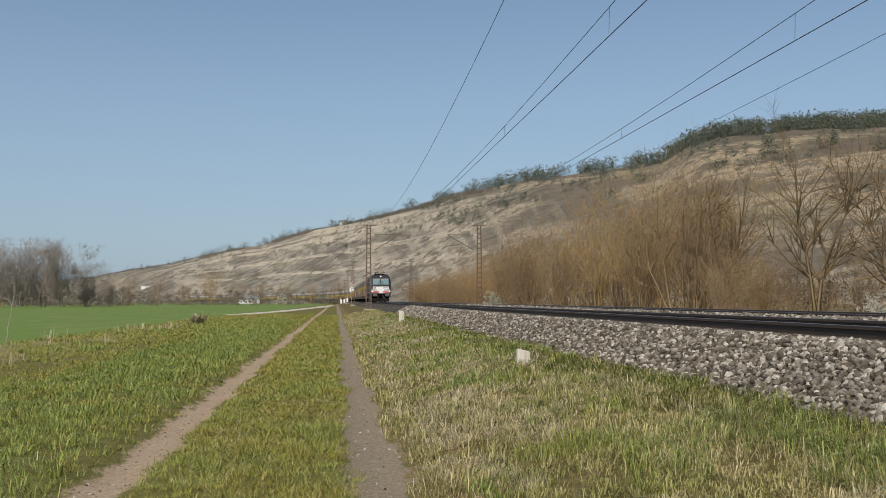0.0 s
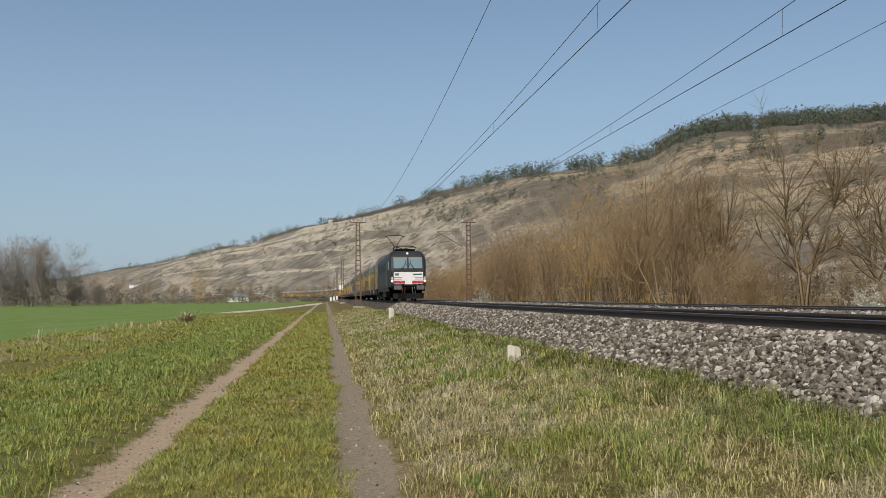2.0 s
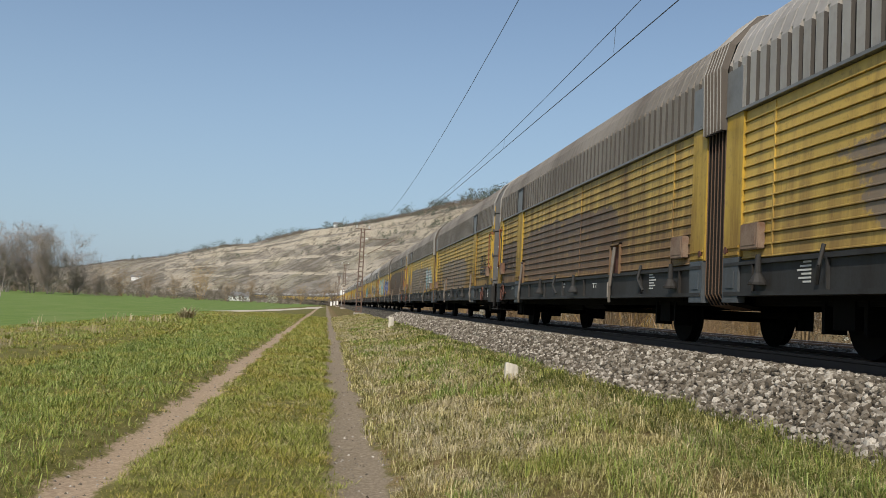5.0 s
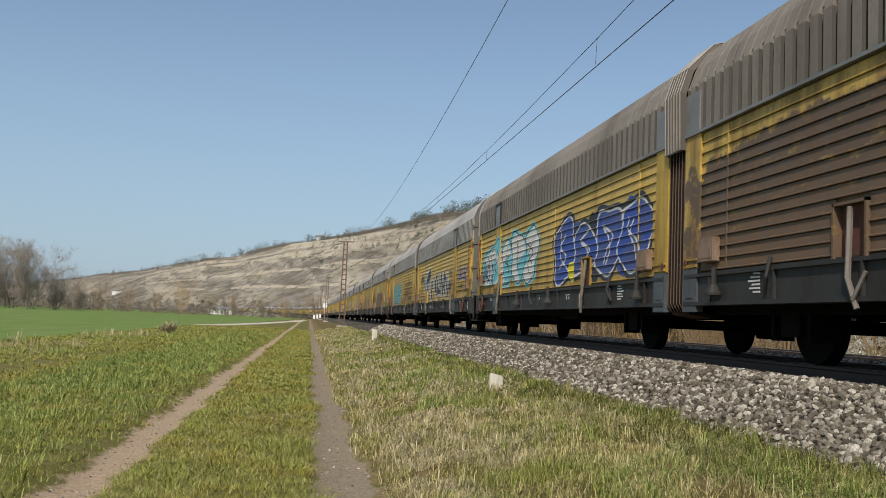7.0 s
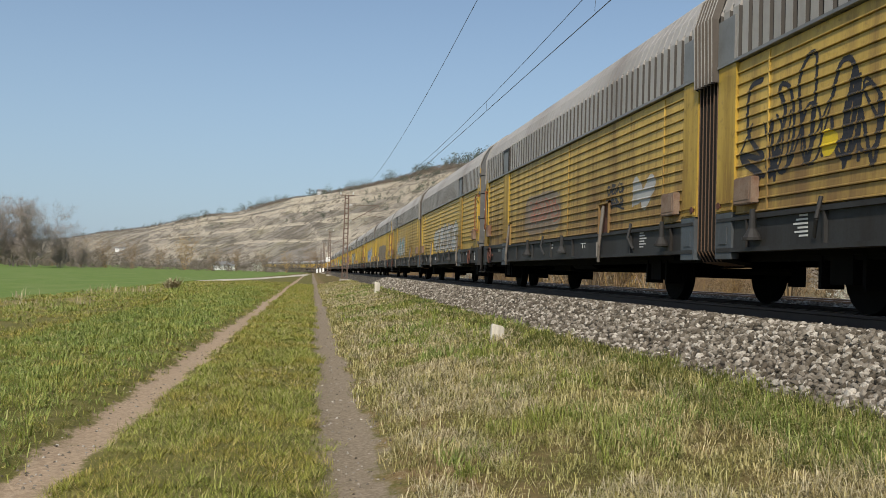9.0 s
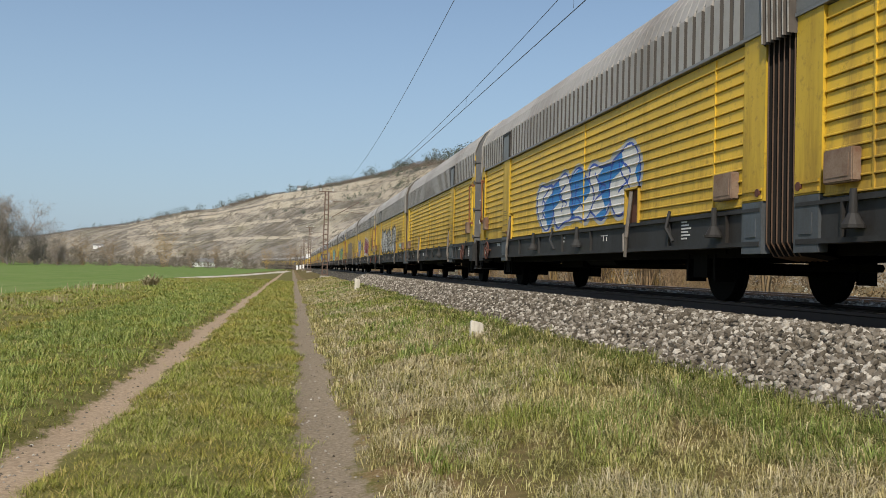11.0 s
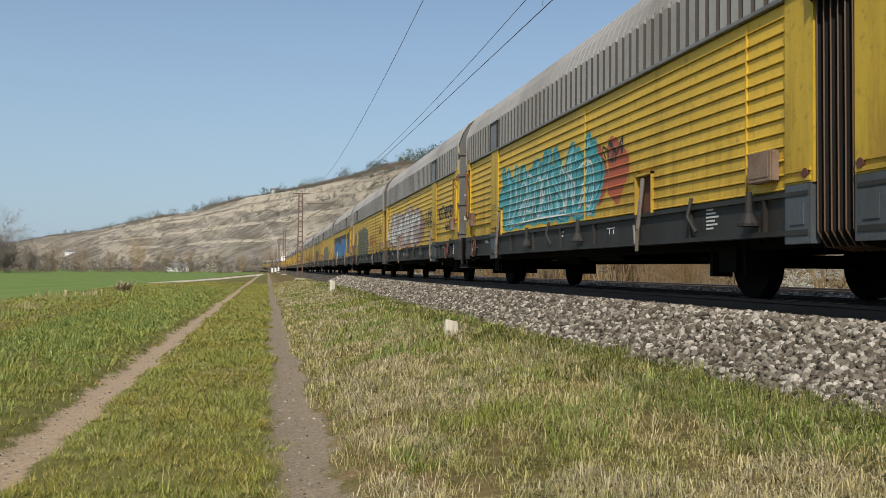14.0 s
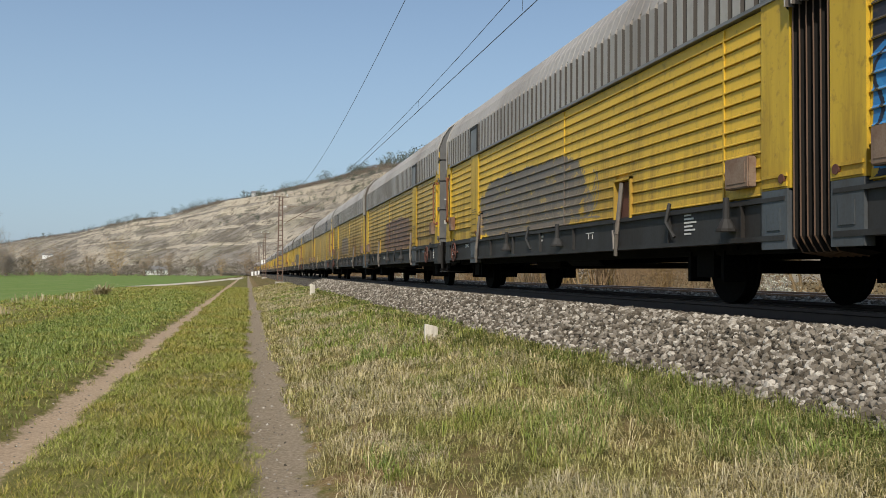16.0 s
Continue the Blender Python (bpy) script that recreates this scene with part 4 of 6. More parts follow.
LEFT_X, RIGHT_X = 3.05, 13.9
ml, mr = mast(1), mast(-1)
ml.location, mr.location = (LEFT_X, 89.0, 0.5), (RIGHT_X, 89.0, 0.5)
for y in MAST_Y:
    if y != 89.0:
        copy_thing(ml, pose(LEFT_X + bend(y)[0], y, 0.5))
        copy_thing(mr, pose(RIGHT_X + bend(y)[0], y, 0.5))


def wire(name, pts, radius, label):
    cu = bpy.data.curves.new(name, "CURVE")
    cu.dimensions, cu.bevel_depth, cu.bevel_resolution = "3D", radius, 1
    sp = cu.splines.new("POLY")
    sp.points.add(len(pts) - 1)
    for p, q in zip(sp.points, pts):
        p.co = (*q, 1)
    cu.materials.append(WIRE)
    return tagged(new(name, cu), label, "wire", "overhead wires")


def span_points(x, z_mast, sag, step=6.0, zig=0.0):
    pts = []
    spans = [-90.0] + MAST_Y
    for k in range(len(spans) - 1):
        a, b = spans[k], spans[k + 1]
        n = int((b - a) / step)
        for i in range(n):
            f = i / n
            y = a + (b - a) * f
            z = (k % 2 * 2 - 1) * zig * (1 - 2 * f)
            pts.append((x + bend(y)[0] + z, y, z_mast - sag * (1 - (2 * f - 1) ** 2)))
    return pts


CONTACT_Z = 7.3
for cx in (TRACK_X - 0.42, TRACK2_X - 0.3):
    wire("contact_wire", span_points(cx, CONTACT_Z, 0.0, 20, 0.15), 0.0105, "taut contact wire above the track")
    top = span_points(cx, 9.0, 1.42, 6, 0.05)
    wire("catenary_wire", top, 0.0085, "sagging catenary wire above the contact wire")
    for j, p in enumerate(top):
        if j % 2 == 0 and -10 < p[1] < 300:
            wire("dropper", [p, (cx + bend(p[1])[0], p[1], CONTACT_Z)], 0.005, "thin dropper between the two wires")
wire("feeder_wire", span_points(LEFT_X + 0.1, 9.25, 2.7, 4), 0.007, "sagging feeder wire on the mast tops")
wire("feeder_wire", span_points(RIGHT_X - 0.3, 8.9, 1.0, 4), 0.007, "sagging feeder wire on the mast tops")


# ---- wagons ----
Z_SILL, Z_FLOOR, Z_SEAM, PITCH = 0.65, 1.07, 2.91, 0.14
ROOF = [(-1.45, 2.92), (-1.45, 3.60), (-1.425, 3.66), (-1.345, 3.88), (-1.18, 4.13), (-0.9, 4.34), (-0.5, 4.50), (0, 4.56),
        (0.5, 4.50), (0.9, 4.34), (1.18, 4.13), (1.345, 3.88), (1.425, 3.66), (1.45, 3.60), (1.45, 2.92)]
PILLARS = {False: (3.74, 4.36), True: (3.04, 3.66)}      # door pillar of the leading and the trailing half
NOTCH = (11.18, 11.74, 1.60)                             # stake recess: from, to, top


def panels(rear):
    """From, to and number of ribs of the two side panels."""
    p0, p1 = PILLARS[rear]
    return (0.92, p0, 11), (p1, 14.83, 13)


def slat_x(z):
    """How far out the ribbed side stands at height z."""
    return np.interp((Z_SEAM - z) % PITCH, [0.0, 0.110, 0.120, 0.133, PITCH], [-1.414, -1.420, -1.435, -1.435, -1.414])


def flip(y, rear):
    return UNIT - y if rear else y


def unit_meshes(rear):
    """All the meshes of one wagon half. Its open end is at y = 0, or at the far end where rear is set."""
    out = []
    D0, D1 = PILLARS[rear]

    def fb(bm, x0, x1, y0, y1, z0, z1):
        a, b = sorted((flip(y0, rear), flip(y1, rear)))
        return box(bm, x0, x1, a, b, z0, z1)

    def add(name, bm, mat, label="", owner=None):
        me = finish(bm, name)
        me.materials.append(mat)
        out.append((name, me, label, owner))
        return len(out) - 1

    # fluted roof and upper sides
    ys, dep = [], []
    y = 0.55
    while y < 15.2:
        for o, d in ((0, 0), (0.145, 0), (0.158, 1), (0.227, 1), (0.240, 0)):
            if y + o < 15.3:
                ys.append(y + o)
                dep.append(d)
        y += 0.25
    ys, dep = np.array(ys), np.array(dep)
    v = np.zeros((len(ROOF), len(ys), 3))
    for i, (px, pz) in enumerate(ROOF):
        amp = 0.055 if pz < 3.62 else 0.006
        nrm = np.array([px / 1.45, max(0, (pz - 3.2)) / 1.2])
        nrm /= np.linalg.norm(nrm)
        v[i, :, 0] = px - nrm[0] * amp * dep
        v[i, :, 1] = flip(ys, rear)
        v[i, :, 2] = pz - nrm[1] * amp * dep
    f = grid_faces(len(ROOF), len(ys))
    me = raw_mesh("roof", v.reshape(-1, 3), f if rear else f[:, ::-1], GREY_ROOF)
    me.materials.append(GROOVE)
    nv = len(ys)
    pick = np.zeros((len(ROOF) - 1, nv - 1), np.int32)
    # groove faces take the darker grey that paints their shade
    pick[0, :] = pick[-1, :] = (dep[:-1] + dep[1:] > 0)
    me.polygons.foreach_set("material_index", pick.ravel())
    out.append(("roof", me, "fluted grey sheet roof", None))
    # body behind the panels
    bm = bmesh.new()
    fb(bm, -1.36, 1.36, 0.62, 15.26, Z_FLOOR, Z_SEAM + 0.5)
    add("body", bm, END_GREY)
    # underframe
    bm = bmesh.new()
    for s in (-1, 1):
        a, b = sorted((s * 1.43, s * 1.30))
        fb(bm, a, b, 0.5, 15.24, Z_SILL, Z_FLOOR + 0.01)
        a, b = sorted((s * 1.47, s * 1.42))
        fb(bm, a, b, 0.5, 15.24, Z_SILL, Z_SILL + 0.05)
        fb(bm, a, b, 0.5, 15.24, Z_FLOOR - 0.05, Z_FLOOR - 0.01)
        for k in range(9):
            yy = 1.5 + k * 1.62
            fb(bm, a, b, yy, yy + 0.03, Z_SILL + 0.05, Z_FLOOR - 0.05)
        a, b = sorted((s * 1.435, s * 1.30))
        fb(bm, a, b, 0.94, D0, Z_FLOOR - 0.02, 1.12)
    fb(bm, -1.3, 1.3, 0.5, 15.24, 0.85, 1.06)
    add("underframe", bm, GREY_FRAME, "dark grey steel frame")
    bm = bmesh.new()
    for s in (-1, 1):
        a, b = sorted((s * 1.1, s * 0.95))
        fb(bm, a, b, 0.6, 15.1, 0.55, 0.86)
    for yy in (2.35, 13.1):
        for s in (-1, 1):
            a, b = sorted((s * 1.12, s * 0.86))
            fb(bm, a, b, yy - 0.2, yy + 0.2, 0.3, 0.62)
            fb(bm, a, b, yy - 0.7, yy + 0.7, 0.60, 0.68)
            fb(bm, a, b, yy - 0.42, yy - 0.36, 0.25, 0.75)
            fb(bm, a, b, yy + 0.36, yy + 0.42, 0.25, 0.75)
    fb(bm, -0.6, 0.6, 5.2, 6.6, 0.45, 0.86)
    bar(bm, (-0.9, flip(8.2, rear), 0.62), (-0.9, flip(9.6, rear), 0.62), 0.16, 10)
    bar(bm, (0, flip(0.6, rear), 0.5), (0, flip(15.2, rear), 0.45), 0.05, 6)
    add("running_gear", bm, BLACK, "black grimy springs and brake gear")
    for yy in (2.35, 13.1):
        bm = bmesh.new()
        yy = flip(yy, rear)
        bar(bm, (-0.8, yy, 0.43), (0.8, yy, 0.43), 0.08, 8)
        for s in (-1, 1):
            bar(bm, (s * 0.70, yy, 0.43), (s * 0.82, yy, 0.43), 0.425, 24)
            bar(bm, (s * 0.67, yy, 0.43), (s * 0.70, yy, 0.43), 0.455, 24)
            bar(bm, (s * 0.82, yy, 0.43), (s * 0.90, yy, 0.43), 0.14, 12)
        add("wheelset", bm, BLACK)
    # ribbed panels, both sides
    for s in (-1, 1):
        for p0, p1, count in panels(rear):
            z0 = Z_SEAM - count * PITCH
            long = p1 - p0 > 5
            bm = bmesh.new()
            a, b = sorted((s * 1.395, s * 1.35))
            if long:
                fb(bm, a, b, p0, NOTCH[0], z0, Z_SEAM)
                fb(bm, a, b, NOTCH[1], p1, z0, Z_SEAM)
                fb(bm, a, b, NOTCH[0], NOTCH[1], NOTCH[2], Z_SEAM)
                a, b = sorted((s * 1.4345, s * 1.39))
                for yy in (9.1, 14.06):
                    fb(bm, a, b, yy, yy + 0.025, z0 + 0.02, Z_SEAM - 0.02)
            else:
                fb(bm, a, b, p0, p1, z0, Z_SEAM)
                a, b = sorted((s * 1.40, s * 1.35))
                fb(bm, a, b, p0, p1, 1.12, z0)
            owner = add("side_panel" if s < 0 else "far_side_panel", bm, YELLOW_FLAT)
            if s > 0:
                bm = bmesh.new()
                for k in range(count):
                    z = z0 + k * PITCH
                    fb(bm, 1.39, 1.44, p0, p1, z, z + 0.03)
                add("slats", bm, YELLOW_FLAT, "", owner)
                continue
            for k in range(count):
                z = z0 + k * PITCH
                bm = bmesh.new()
                sec = ((-1.394, z + PITCH - 0.003), (-1.414, z + PITCH - 0.003), (-1.420, z + 0.028), (-1.435, z + 0.020), (-1.435, z + 0.008), (-1.394, z + 0.004))
                spans = [(p0 + 0.01, p1 - 0.01)]
                if long and z < NOTCH[2] - 0.05:
                    spans = [(p0 + 0.01, NOTCH[0]), (NOTCH[1], p1 - 0.01)]
                for ya, yb in spans:
                    rows = [[bm.verts.new((x, flip(yy, rear), zz)) for x, zz in sec] for yy in (ya, yb)]
                    for i in range(len(sec)):
                        bm.faces.new((rows[0][i - 1], rows[0][i], rows[1][i], rows[1][i - 1]))
                    bm.faces.new(rows[0])
                    bm.faces.new(rows[1][::-1])
                add("slat", bm, YELLOW_FLAT, "", owner)
    # flat pillars, seam trim, end post
    for s in (-1, 1):
        for y0, y1 in ((D0, D1), (14.83, 15.30)):
            bm = bmesh.new()
            a, b = sorted((s * 1.452, s * 1.36))
            fb(bm, a, b, y0, y1, Z_FLOOR + 0.06, Z_SEAM + 0.01)
            add("pillar", bm, YELLOW_FLAT, "flat yellow pillar")
            bm = bmesh.new()
            a, b = sorted((s * 1.462, s * 1.36))
            fb(bm, a, b, y0 + 0.02, y1 - 0.02, Z_SILL - 0.08, Z_FLOOR + 0.055)
            foot = add("pillar_foot", bm, FOOT_GREY, "blue-grey pillar foot")
            bm = bmesh.new()
            a, b = sorted((s * 1.472, s * 1.45))
            fb(bm, a, b, y0 + 0.12, y1 - 0.12, 0.74, 0.96)
            bmesh.ops.bevel(bm, geom=bm.edges[:], offset=0.008, segments=2, affect="EDGES")
            add("foot_plate", bm, FOOT_GREY, "", foot)
            bm = bmesh.new()
            a, b = sorted((s * 1.470, s * 1.45))
            fb(bm, a, b, y0 + 0.03, y1 - 0.03, 1.15, 1.19)
            fb(bm, a, b, y0 + 0.03, y1 - 0.03, 1.24, 1.27)
            add("pillar_band", bm, YELLOW_FLAT)
            bm = bmesh.new()
            ym = flip(y1 - 0.10, rear)
            bar(bm, (s * 1.45, ym, 1.22), (s * 1.478, ym, 1.22), 0.045, 12)
            add("pillar_plug", bm, RUST, "dark rusty plug")
        bm = bmesh.new()
        a, b = sorted((s * 1.475, s * 1.36))
        fb(bm, a, b, 0.9, 15.30, Z_SEAM + 0.012, Z_SEAM + 0.05)
        add("seam_rail", bm, HATCH_GREY)
        for y0, y1 in ((D0 + 0.02, D1 - 0.02), (14.85, 15.29)):
            bm = bmesh.new()
            a, b = sorted((s * 1.47, s * 1.38))
            fb(bm, a, b, y0, y1, Z_SEAM + 0.055, 3.50)
            add("hatch", bm, HATCH_GREY, "grey hatch plate")
        bm = bmesh.new()
        a, b = sorted((s * 1.482, s * 1.38))
        fb(bm, a, b, D0 - 0.04, D0 + 0.01, Z_SEAM + 0.055, 3.56)
        fb(bm, a, b, D1 - 0.03, D1 + 0.02, Z_SEAM + 0.055, 3.56)
        fb(bm, a, b, D0 - 0.04, D1 + 0.02, 3.50, 3.56)
        add("hatch_frame", bm, GREY_FRAME)
        # corner post, the bent handle before it, box, stakes and hooks
        bm = bmesh.new()
        a, b = sorted((s * 1.45, s * 1.2))
        fb(bm, a, b, 0.86, 0.92, 1.12, Z_SEAM)
        fb(bm, min(s * 1.45, s * 1.40), max(s * 1.45, s * 1.40), 0.50, 0.60, 1.12, 3.5)
        fb(bm, a, b, 0.60, 0.86, 1.12, 1.55)
        fb(bm, a, b, 0.60, 0.86, 2.78, Z_SEAM + 0.12)
        a, b = sorted((s * 1.405, s * 1.2))
        fb(bm, a, b, 0.60, 0.86, 1.55, 2.78)
        post = add("corner_post", bm, YELLOW_FLAT, "yellow recessed corner post")
        bm = bmesh.new()
        a, b = sorted((s * 1.46, s * 1.2))
        fb(bm, a, b, 0.48, 0.94, Z_SILL - 0.06, Z_FLOOR + 0.045)
        add("corner_foot", bm, GREY_FRAME)
        bm = bmesh.new()
        loop = [(1.40, 0.62, 2.66), (1.50, 0.66, 2.70), (1.52, 0.84, 2.66), (1.52, 0.86, 2.50), (1.51, 0.84, 1.75), (1.51, 0.78, 1.66), (1.48, 0.64, 1.62), (1.40, 0.60, 1.66)]
        for p, q in zip(loop, loop[1:]):
            bar(bm, (s * p[0], flip(p[1], rear), p[2]), (s * q[0], flip(q[1], rear), q[2]), 0.019)
        for z in (1.60, 2.64):
            fb(bm, min(s * 1.40, s * 1.49), max(s * 1.40, s * 1.49), 0.56, 0.64, z, z + 0.07)
        add("grab_rail", bm, HANDLE, "rusty orange bent handle", post)
        box_y, box_z = ((1.06, 1.37), (1.37, 1.69)), ((14.25, 14.70), (1.19, 1.50))
        for (y0, y1), (z0, z1) in (box_y, box_z):
            bm = bmesh.new()
            a, b = sorted((s * 1.52, s * 1.42))
            fb(bm, a, b, y0, y1, z0, z1)
            bmesh.ops.bevel(bm, geom=bm.edges[:], offset=0.012, segments=2, affect="EDGES")
            owner = add("lamp_box", bm, BOX_GREY, "weathered pale box with a rusty edge")
            bm = bmesh.new()
            a, b = sorted((s * 1.526, s * 1.51))
            fb(bm, a, b, y0 + 0.05, y1 - 0.05, z0 + 0.05, z1 - 0.05)
            add("box_lid", bm, BOX_GREY, "", owner)
        # recess lining and the leaning stake in it
        for y0, y1, top in ((NOTCH[0], NOTCH[1], NOTCH[2]), (D1 + 0.01, D1 + 0.32, 1.62)):
            bm = bmesh.new()
            a, b = sorted((s * 1.462, s * 1.36))
            fb(bm, a, b, y1 - 0.03, y1, 1.05, top)
            fb(bm, a, b, y0, y0 + 0.03, 1.05, top)
            fb(bm, a, b, y0, y1, top - 0.03, top)
            lining = add("stake_recess", bm, YELLOW_FLAT, "yellow rim of a stake recess")
            bm = bmesh.new()
            if y0 < 6:
                fb(bm, min(s * 1.444, s * 1.40), max(s * 1.444, s * 1.40), y0 + 0.03, y1 - 0.03, 1.05, top - 0.03)
            else:
                fb(bm, min(s * 1.37, s * 1.34), max(s * 1.37, s * 1.34), y0 + 0.03, y1 - 0.03, 1.05, top - 0.03)
            add("recess_back", bm, RUST, "", lining)
            bm = bmesh.new()
            ym = (y0 + y1) / 2 - 0.06
            bar(bm, (s * 1.45, flip(ym + 0.05, rear), top - 0.06), (s * 1.50, flip(ym, rear), 0.86), 0.03, 6)
            bar(bm, (s * 1.50, flip(ym, rear), 0.86), (s * 1.47, flip(ym - 0.10, rear), 0.58), 0.028, 6)
            bar(bm, (s * 1.46, flip(ym - 0.22, rear), 0.92), (s * 1.50, flip(ym - 0.08, rear), 0.66), 0.02, 6)
            add("stake", bm, STAKE, "pale steel stake hanging in its recess")
        for yy in (9.0, 14.25, 6.1):
            bm = bmesh.new()
            bar(bm, (s * 1.50, flip(yy, rear), 1.12), (s * 1.50, flip(yy, rear), 0.90), 0.03, 10, 0.04)
            bar(bm, (s * 1.50, flip(yy, rear), 0.90), (s * 1.50, flip(yy, rear), 0.80), 0.045, 10, 0.10)
            bar(bm, (s * 1.50, flip(yy, rear), 0.80), (s * 1.50, flip(yy, rear), 0.77), 0.115, 10)
            bar(bm, (s * 1.40, flip(yy, rear), 0.84), (s * 1.50, flip(yy, rear), 0.84), 0.02, 6)
            add("swivel_lock", bm, GREY_FRAME, "grimy cone-shaped lock")
        for yy in (1.45, 7.4, 12.9):
            bm = bmesh.new()
            bar(bm, (s * 1.47, flip(yy, rear), 1.16), (s * 1.52, flip(yy, rear), 0.94), 0.022)
            bar(bm, (s * 1.52, flip(yy, rear), 0.94), (s * 1.47, flip(yy + 0.12, rear), 0.76), 0.022)
            add("lashing_hook", bm, GREY_FRAME)
        if s < 0 and not rear:
            bm = bmesh.new()
            fb(bm, -1.452, -1.43, 3.14, 3.18, 0.72, 1.02)
            fb(bm, -1.452, -1.43, 3.62, 3.66, 0.72, 1.02)
            fb(bm, -1.452, -1.43, 3.18, 3.62, 0.98, 1.02)
            fb(bm, -1.452, -1.43, 3.18, 3.62, 0.72, 0.75)
            add("vent_frame", bm, GREY_FRAME)
    bm = bmesh.new()
    for z, w in ((1.72, 0.34), (1.67, 0.40), (1.62, 0.30), (1.52, 0.36), (1.40, 0.40)):
        fb(bm, -1.4545, -1.44, D0 + 0.12, D0 + 0.12 + w, z, z + 0.016)
    add("notice", bm, INK_BAR, "faded lines of a stencilled notice")
    # hand wheel and stencils
    bm = bmesh.new()
    ring(bm, (-1.53, flip(1.69, rear), 0.84), 0.21, 0.016)
    for k in range(4):
        a = k * math.pi / 2 + 0.4
        bar(bm, (-1.53, flip(1.69, rear), 0.84), (-1.53, flip(1.69, rear) + 0.21 * math.cos(a), 0.84 + 0.21 * math.sin(a)), 0.014)
    bar(bm, (-1.55, flip(1.69, rear), 0.84), (-1.4, flip(1.69, rear), 0.84), 0.03, 8)
    add("hand_wheel", bm, RUST, "rusty red brake hand wheel")
    blocks = [[(2.45, 0.34, 0.93, 0.012), (2.45, 0.34, 0.985, 0.012), (2.5, 0.24, 0.955, 0.016)],
              [(1.12 + 0.07 * (k % 2), 0.05, 0.74 + 0.045 * (k // 2), 0.03) for k in range(12)],
              [(13.2, 0.16 + 0.03 * ((k * 7) % 5), 0.99 - 0.042 * k, 0.02) for k in range(6)],
              [(10.1, 0.3, 0.92, 0.012), (10.2, 0.012, 0.84, 0.09), (10.35, 0.012, 0.84, 0.06)], [(7.9, 0.22, 0.94, 0.035), (7.9, 0.16, 0.88, 0.03)]]
    for block in blocks:
        bm = bmesh.new()
        for yy, w, z, h in block:
            fb(bm, -1.436, -1.42, yy, yy + w, z, z + h)
        add("stencil", bm, PALE, "faded white stencil lines")
    # end wall, trim, buffers
    bm = bmesh.new()
    sec = [(x * 0.985, z - 0.02) for x, z in ROOF] + [(1.42, Z_FLOOR), (-1.42, Z_FLOOR)]
    rows = [[bm.verts.new((x, flip(yy, rear), z)) for x, z in sec] for yy in (0.48, 0.64)]
    for i in range(len(sec)):
        bm.faces.new((rows[0][i - 1], rows[0][i], rows[1][i], rows[1][i - 1]))
    bm.faces.new(rows[0])
    bm.faces.new(rows[1][::-1])
    add("end_wall", bm, END_GREY, "plain grey end wall")
    bm = bmesh.new()
    for i in range(len(ROOF) - 1):
        a, b = ROOF[i], ROOF[i + 1]
        bar(bm, (a[0] * 1.005, flip(0.53, rear), a[1]), (b[0] * 1.005, flip(0.53, rear), b[1]), 0.025)
    add("roof_edge", bm, RIM_GREY, "pale rim of the roof end")
    bm = bmesh.new()
    for x in (-1.05, -0.55):
        bar(bm, (x, flip(0.41, rear), 1.5), (x, flip(0.41, rear), 2.6), 0.018)
    bar(bm, (-1.05, flip(0.41, rear), 2.6), (-1.05, flip(0.48, rear), 2.6), 0.018)
    bar(bm, (-1.05, flip(0.41, rear), 1.5), (-1.05, flip(0.48, rear), 1.5), 0.018)
    bar(bm, (-0.55, flip(0.41, rear), 2.6), (-0.55, flip(0.48, rear), 2.6), 0.018)
    bar(bm, (-0.55, flip(0.41, rear), 1.5), (-0.55, flip(0.48, rear), 1.5), 0.018)
    add("end_rail", bm, RED_RAIL, "faded red grab rails")
    for z in (1.25, 2.0, 2.75, 3.3):
        bm = bmesh.new()
        bar(bm, (-1.47, flip(0.46, rear), z), (-1.22, flip(0.46, rear), z + 0.01), 0.010)
        bar(bm, (-1.465, flip(0.46, rear), z - 0.045), (-1.465, flip(0.46, rear), z + 0.055), 0.022)
        add("hinge", bm, HINGE_GREY)
    for x0, x1, z0, z1 in ((-1.30, -1.12, 2.25, 2.28), (-1.30, -1.14, 1.62, 1.72)):
        bm = bmesh.new()
        fb(bm, x0, x1, 0.474, 0.482, z0, z1)
        add("end_stencil", bm, PALE)
    bm = bmesh.new()
    bar(bm, (-1.38, flip(0.34, rear), 0.40), (-1.38, flip(0.36, rear), 1.15), 0.022)
    fb(bm, -1.42, -0.95, 0.12, 0.42, 0.37, 0.40)
    add("step", bm, GREY_FRAME, "grey step on a hanger")
    bm = bmesh.new()
    fb(bm, -0.9, -0.65, 0.37, 0.48, 2.0, 2.5)
    add("end_box", bm, HATCH_GREY)
    for x in (-0.875, 0.875):
        bm = bmesh.new()
        bar(bm, (x, flip(0.10, rear), 1.0), (x, flip(0.5, rear), 1.0), 0.10, 12)
        bar(bm, (x, flip(0.0, rear), 1.0), (x, flip(0.10, rear), 1.0), 0.22, 16)
        add("buffer", bm, BLACK)
    bm = bmesh.new()
    fb(bm, -1.35, 1.35, 0.42, 0.55, 0.85, 1.15)
    fb(bm, -1.4, -1.0, 0.2, 0.5, 0.42, 0.46)
    fb(bm, -1.36, -1.33, 0.3, 0.5, 0.46, 0.9)
    bar(bm, (0, flip(0.0, rear), 1.0), (0, flip(0.5, rear), 1.0), 0.06)
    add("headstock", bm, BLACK)
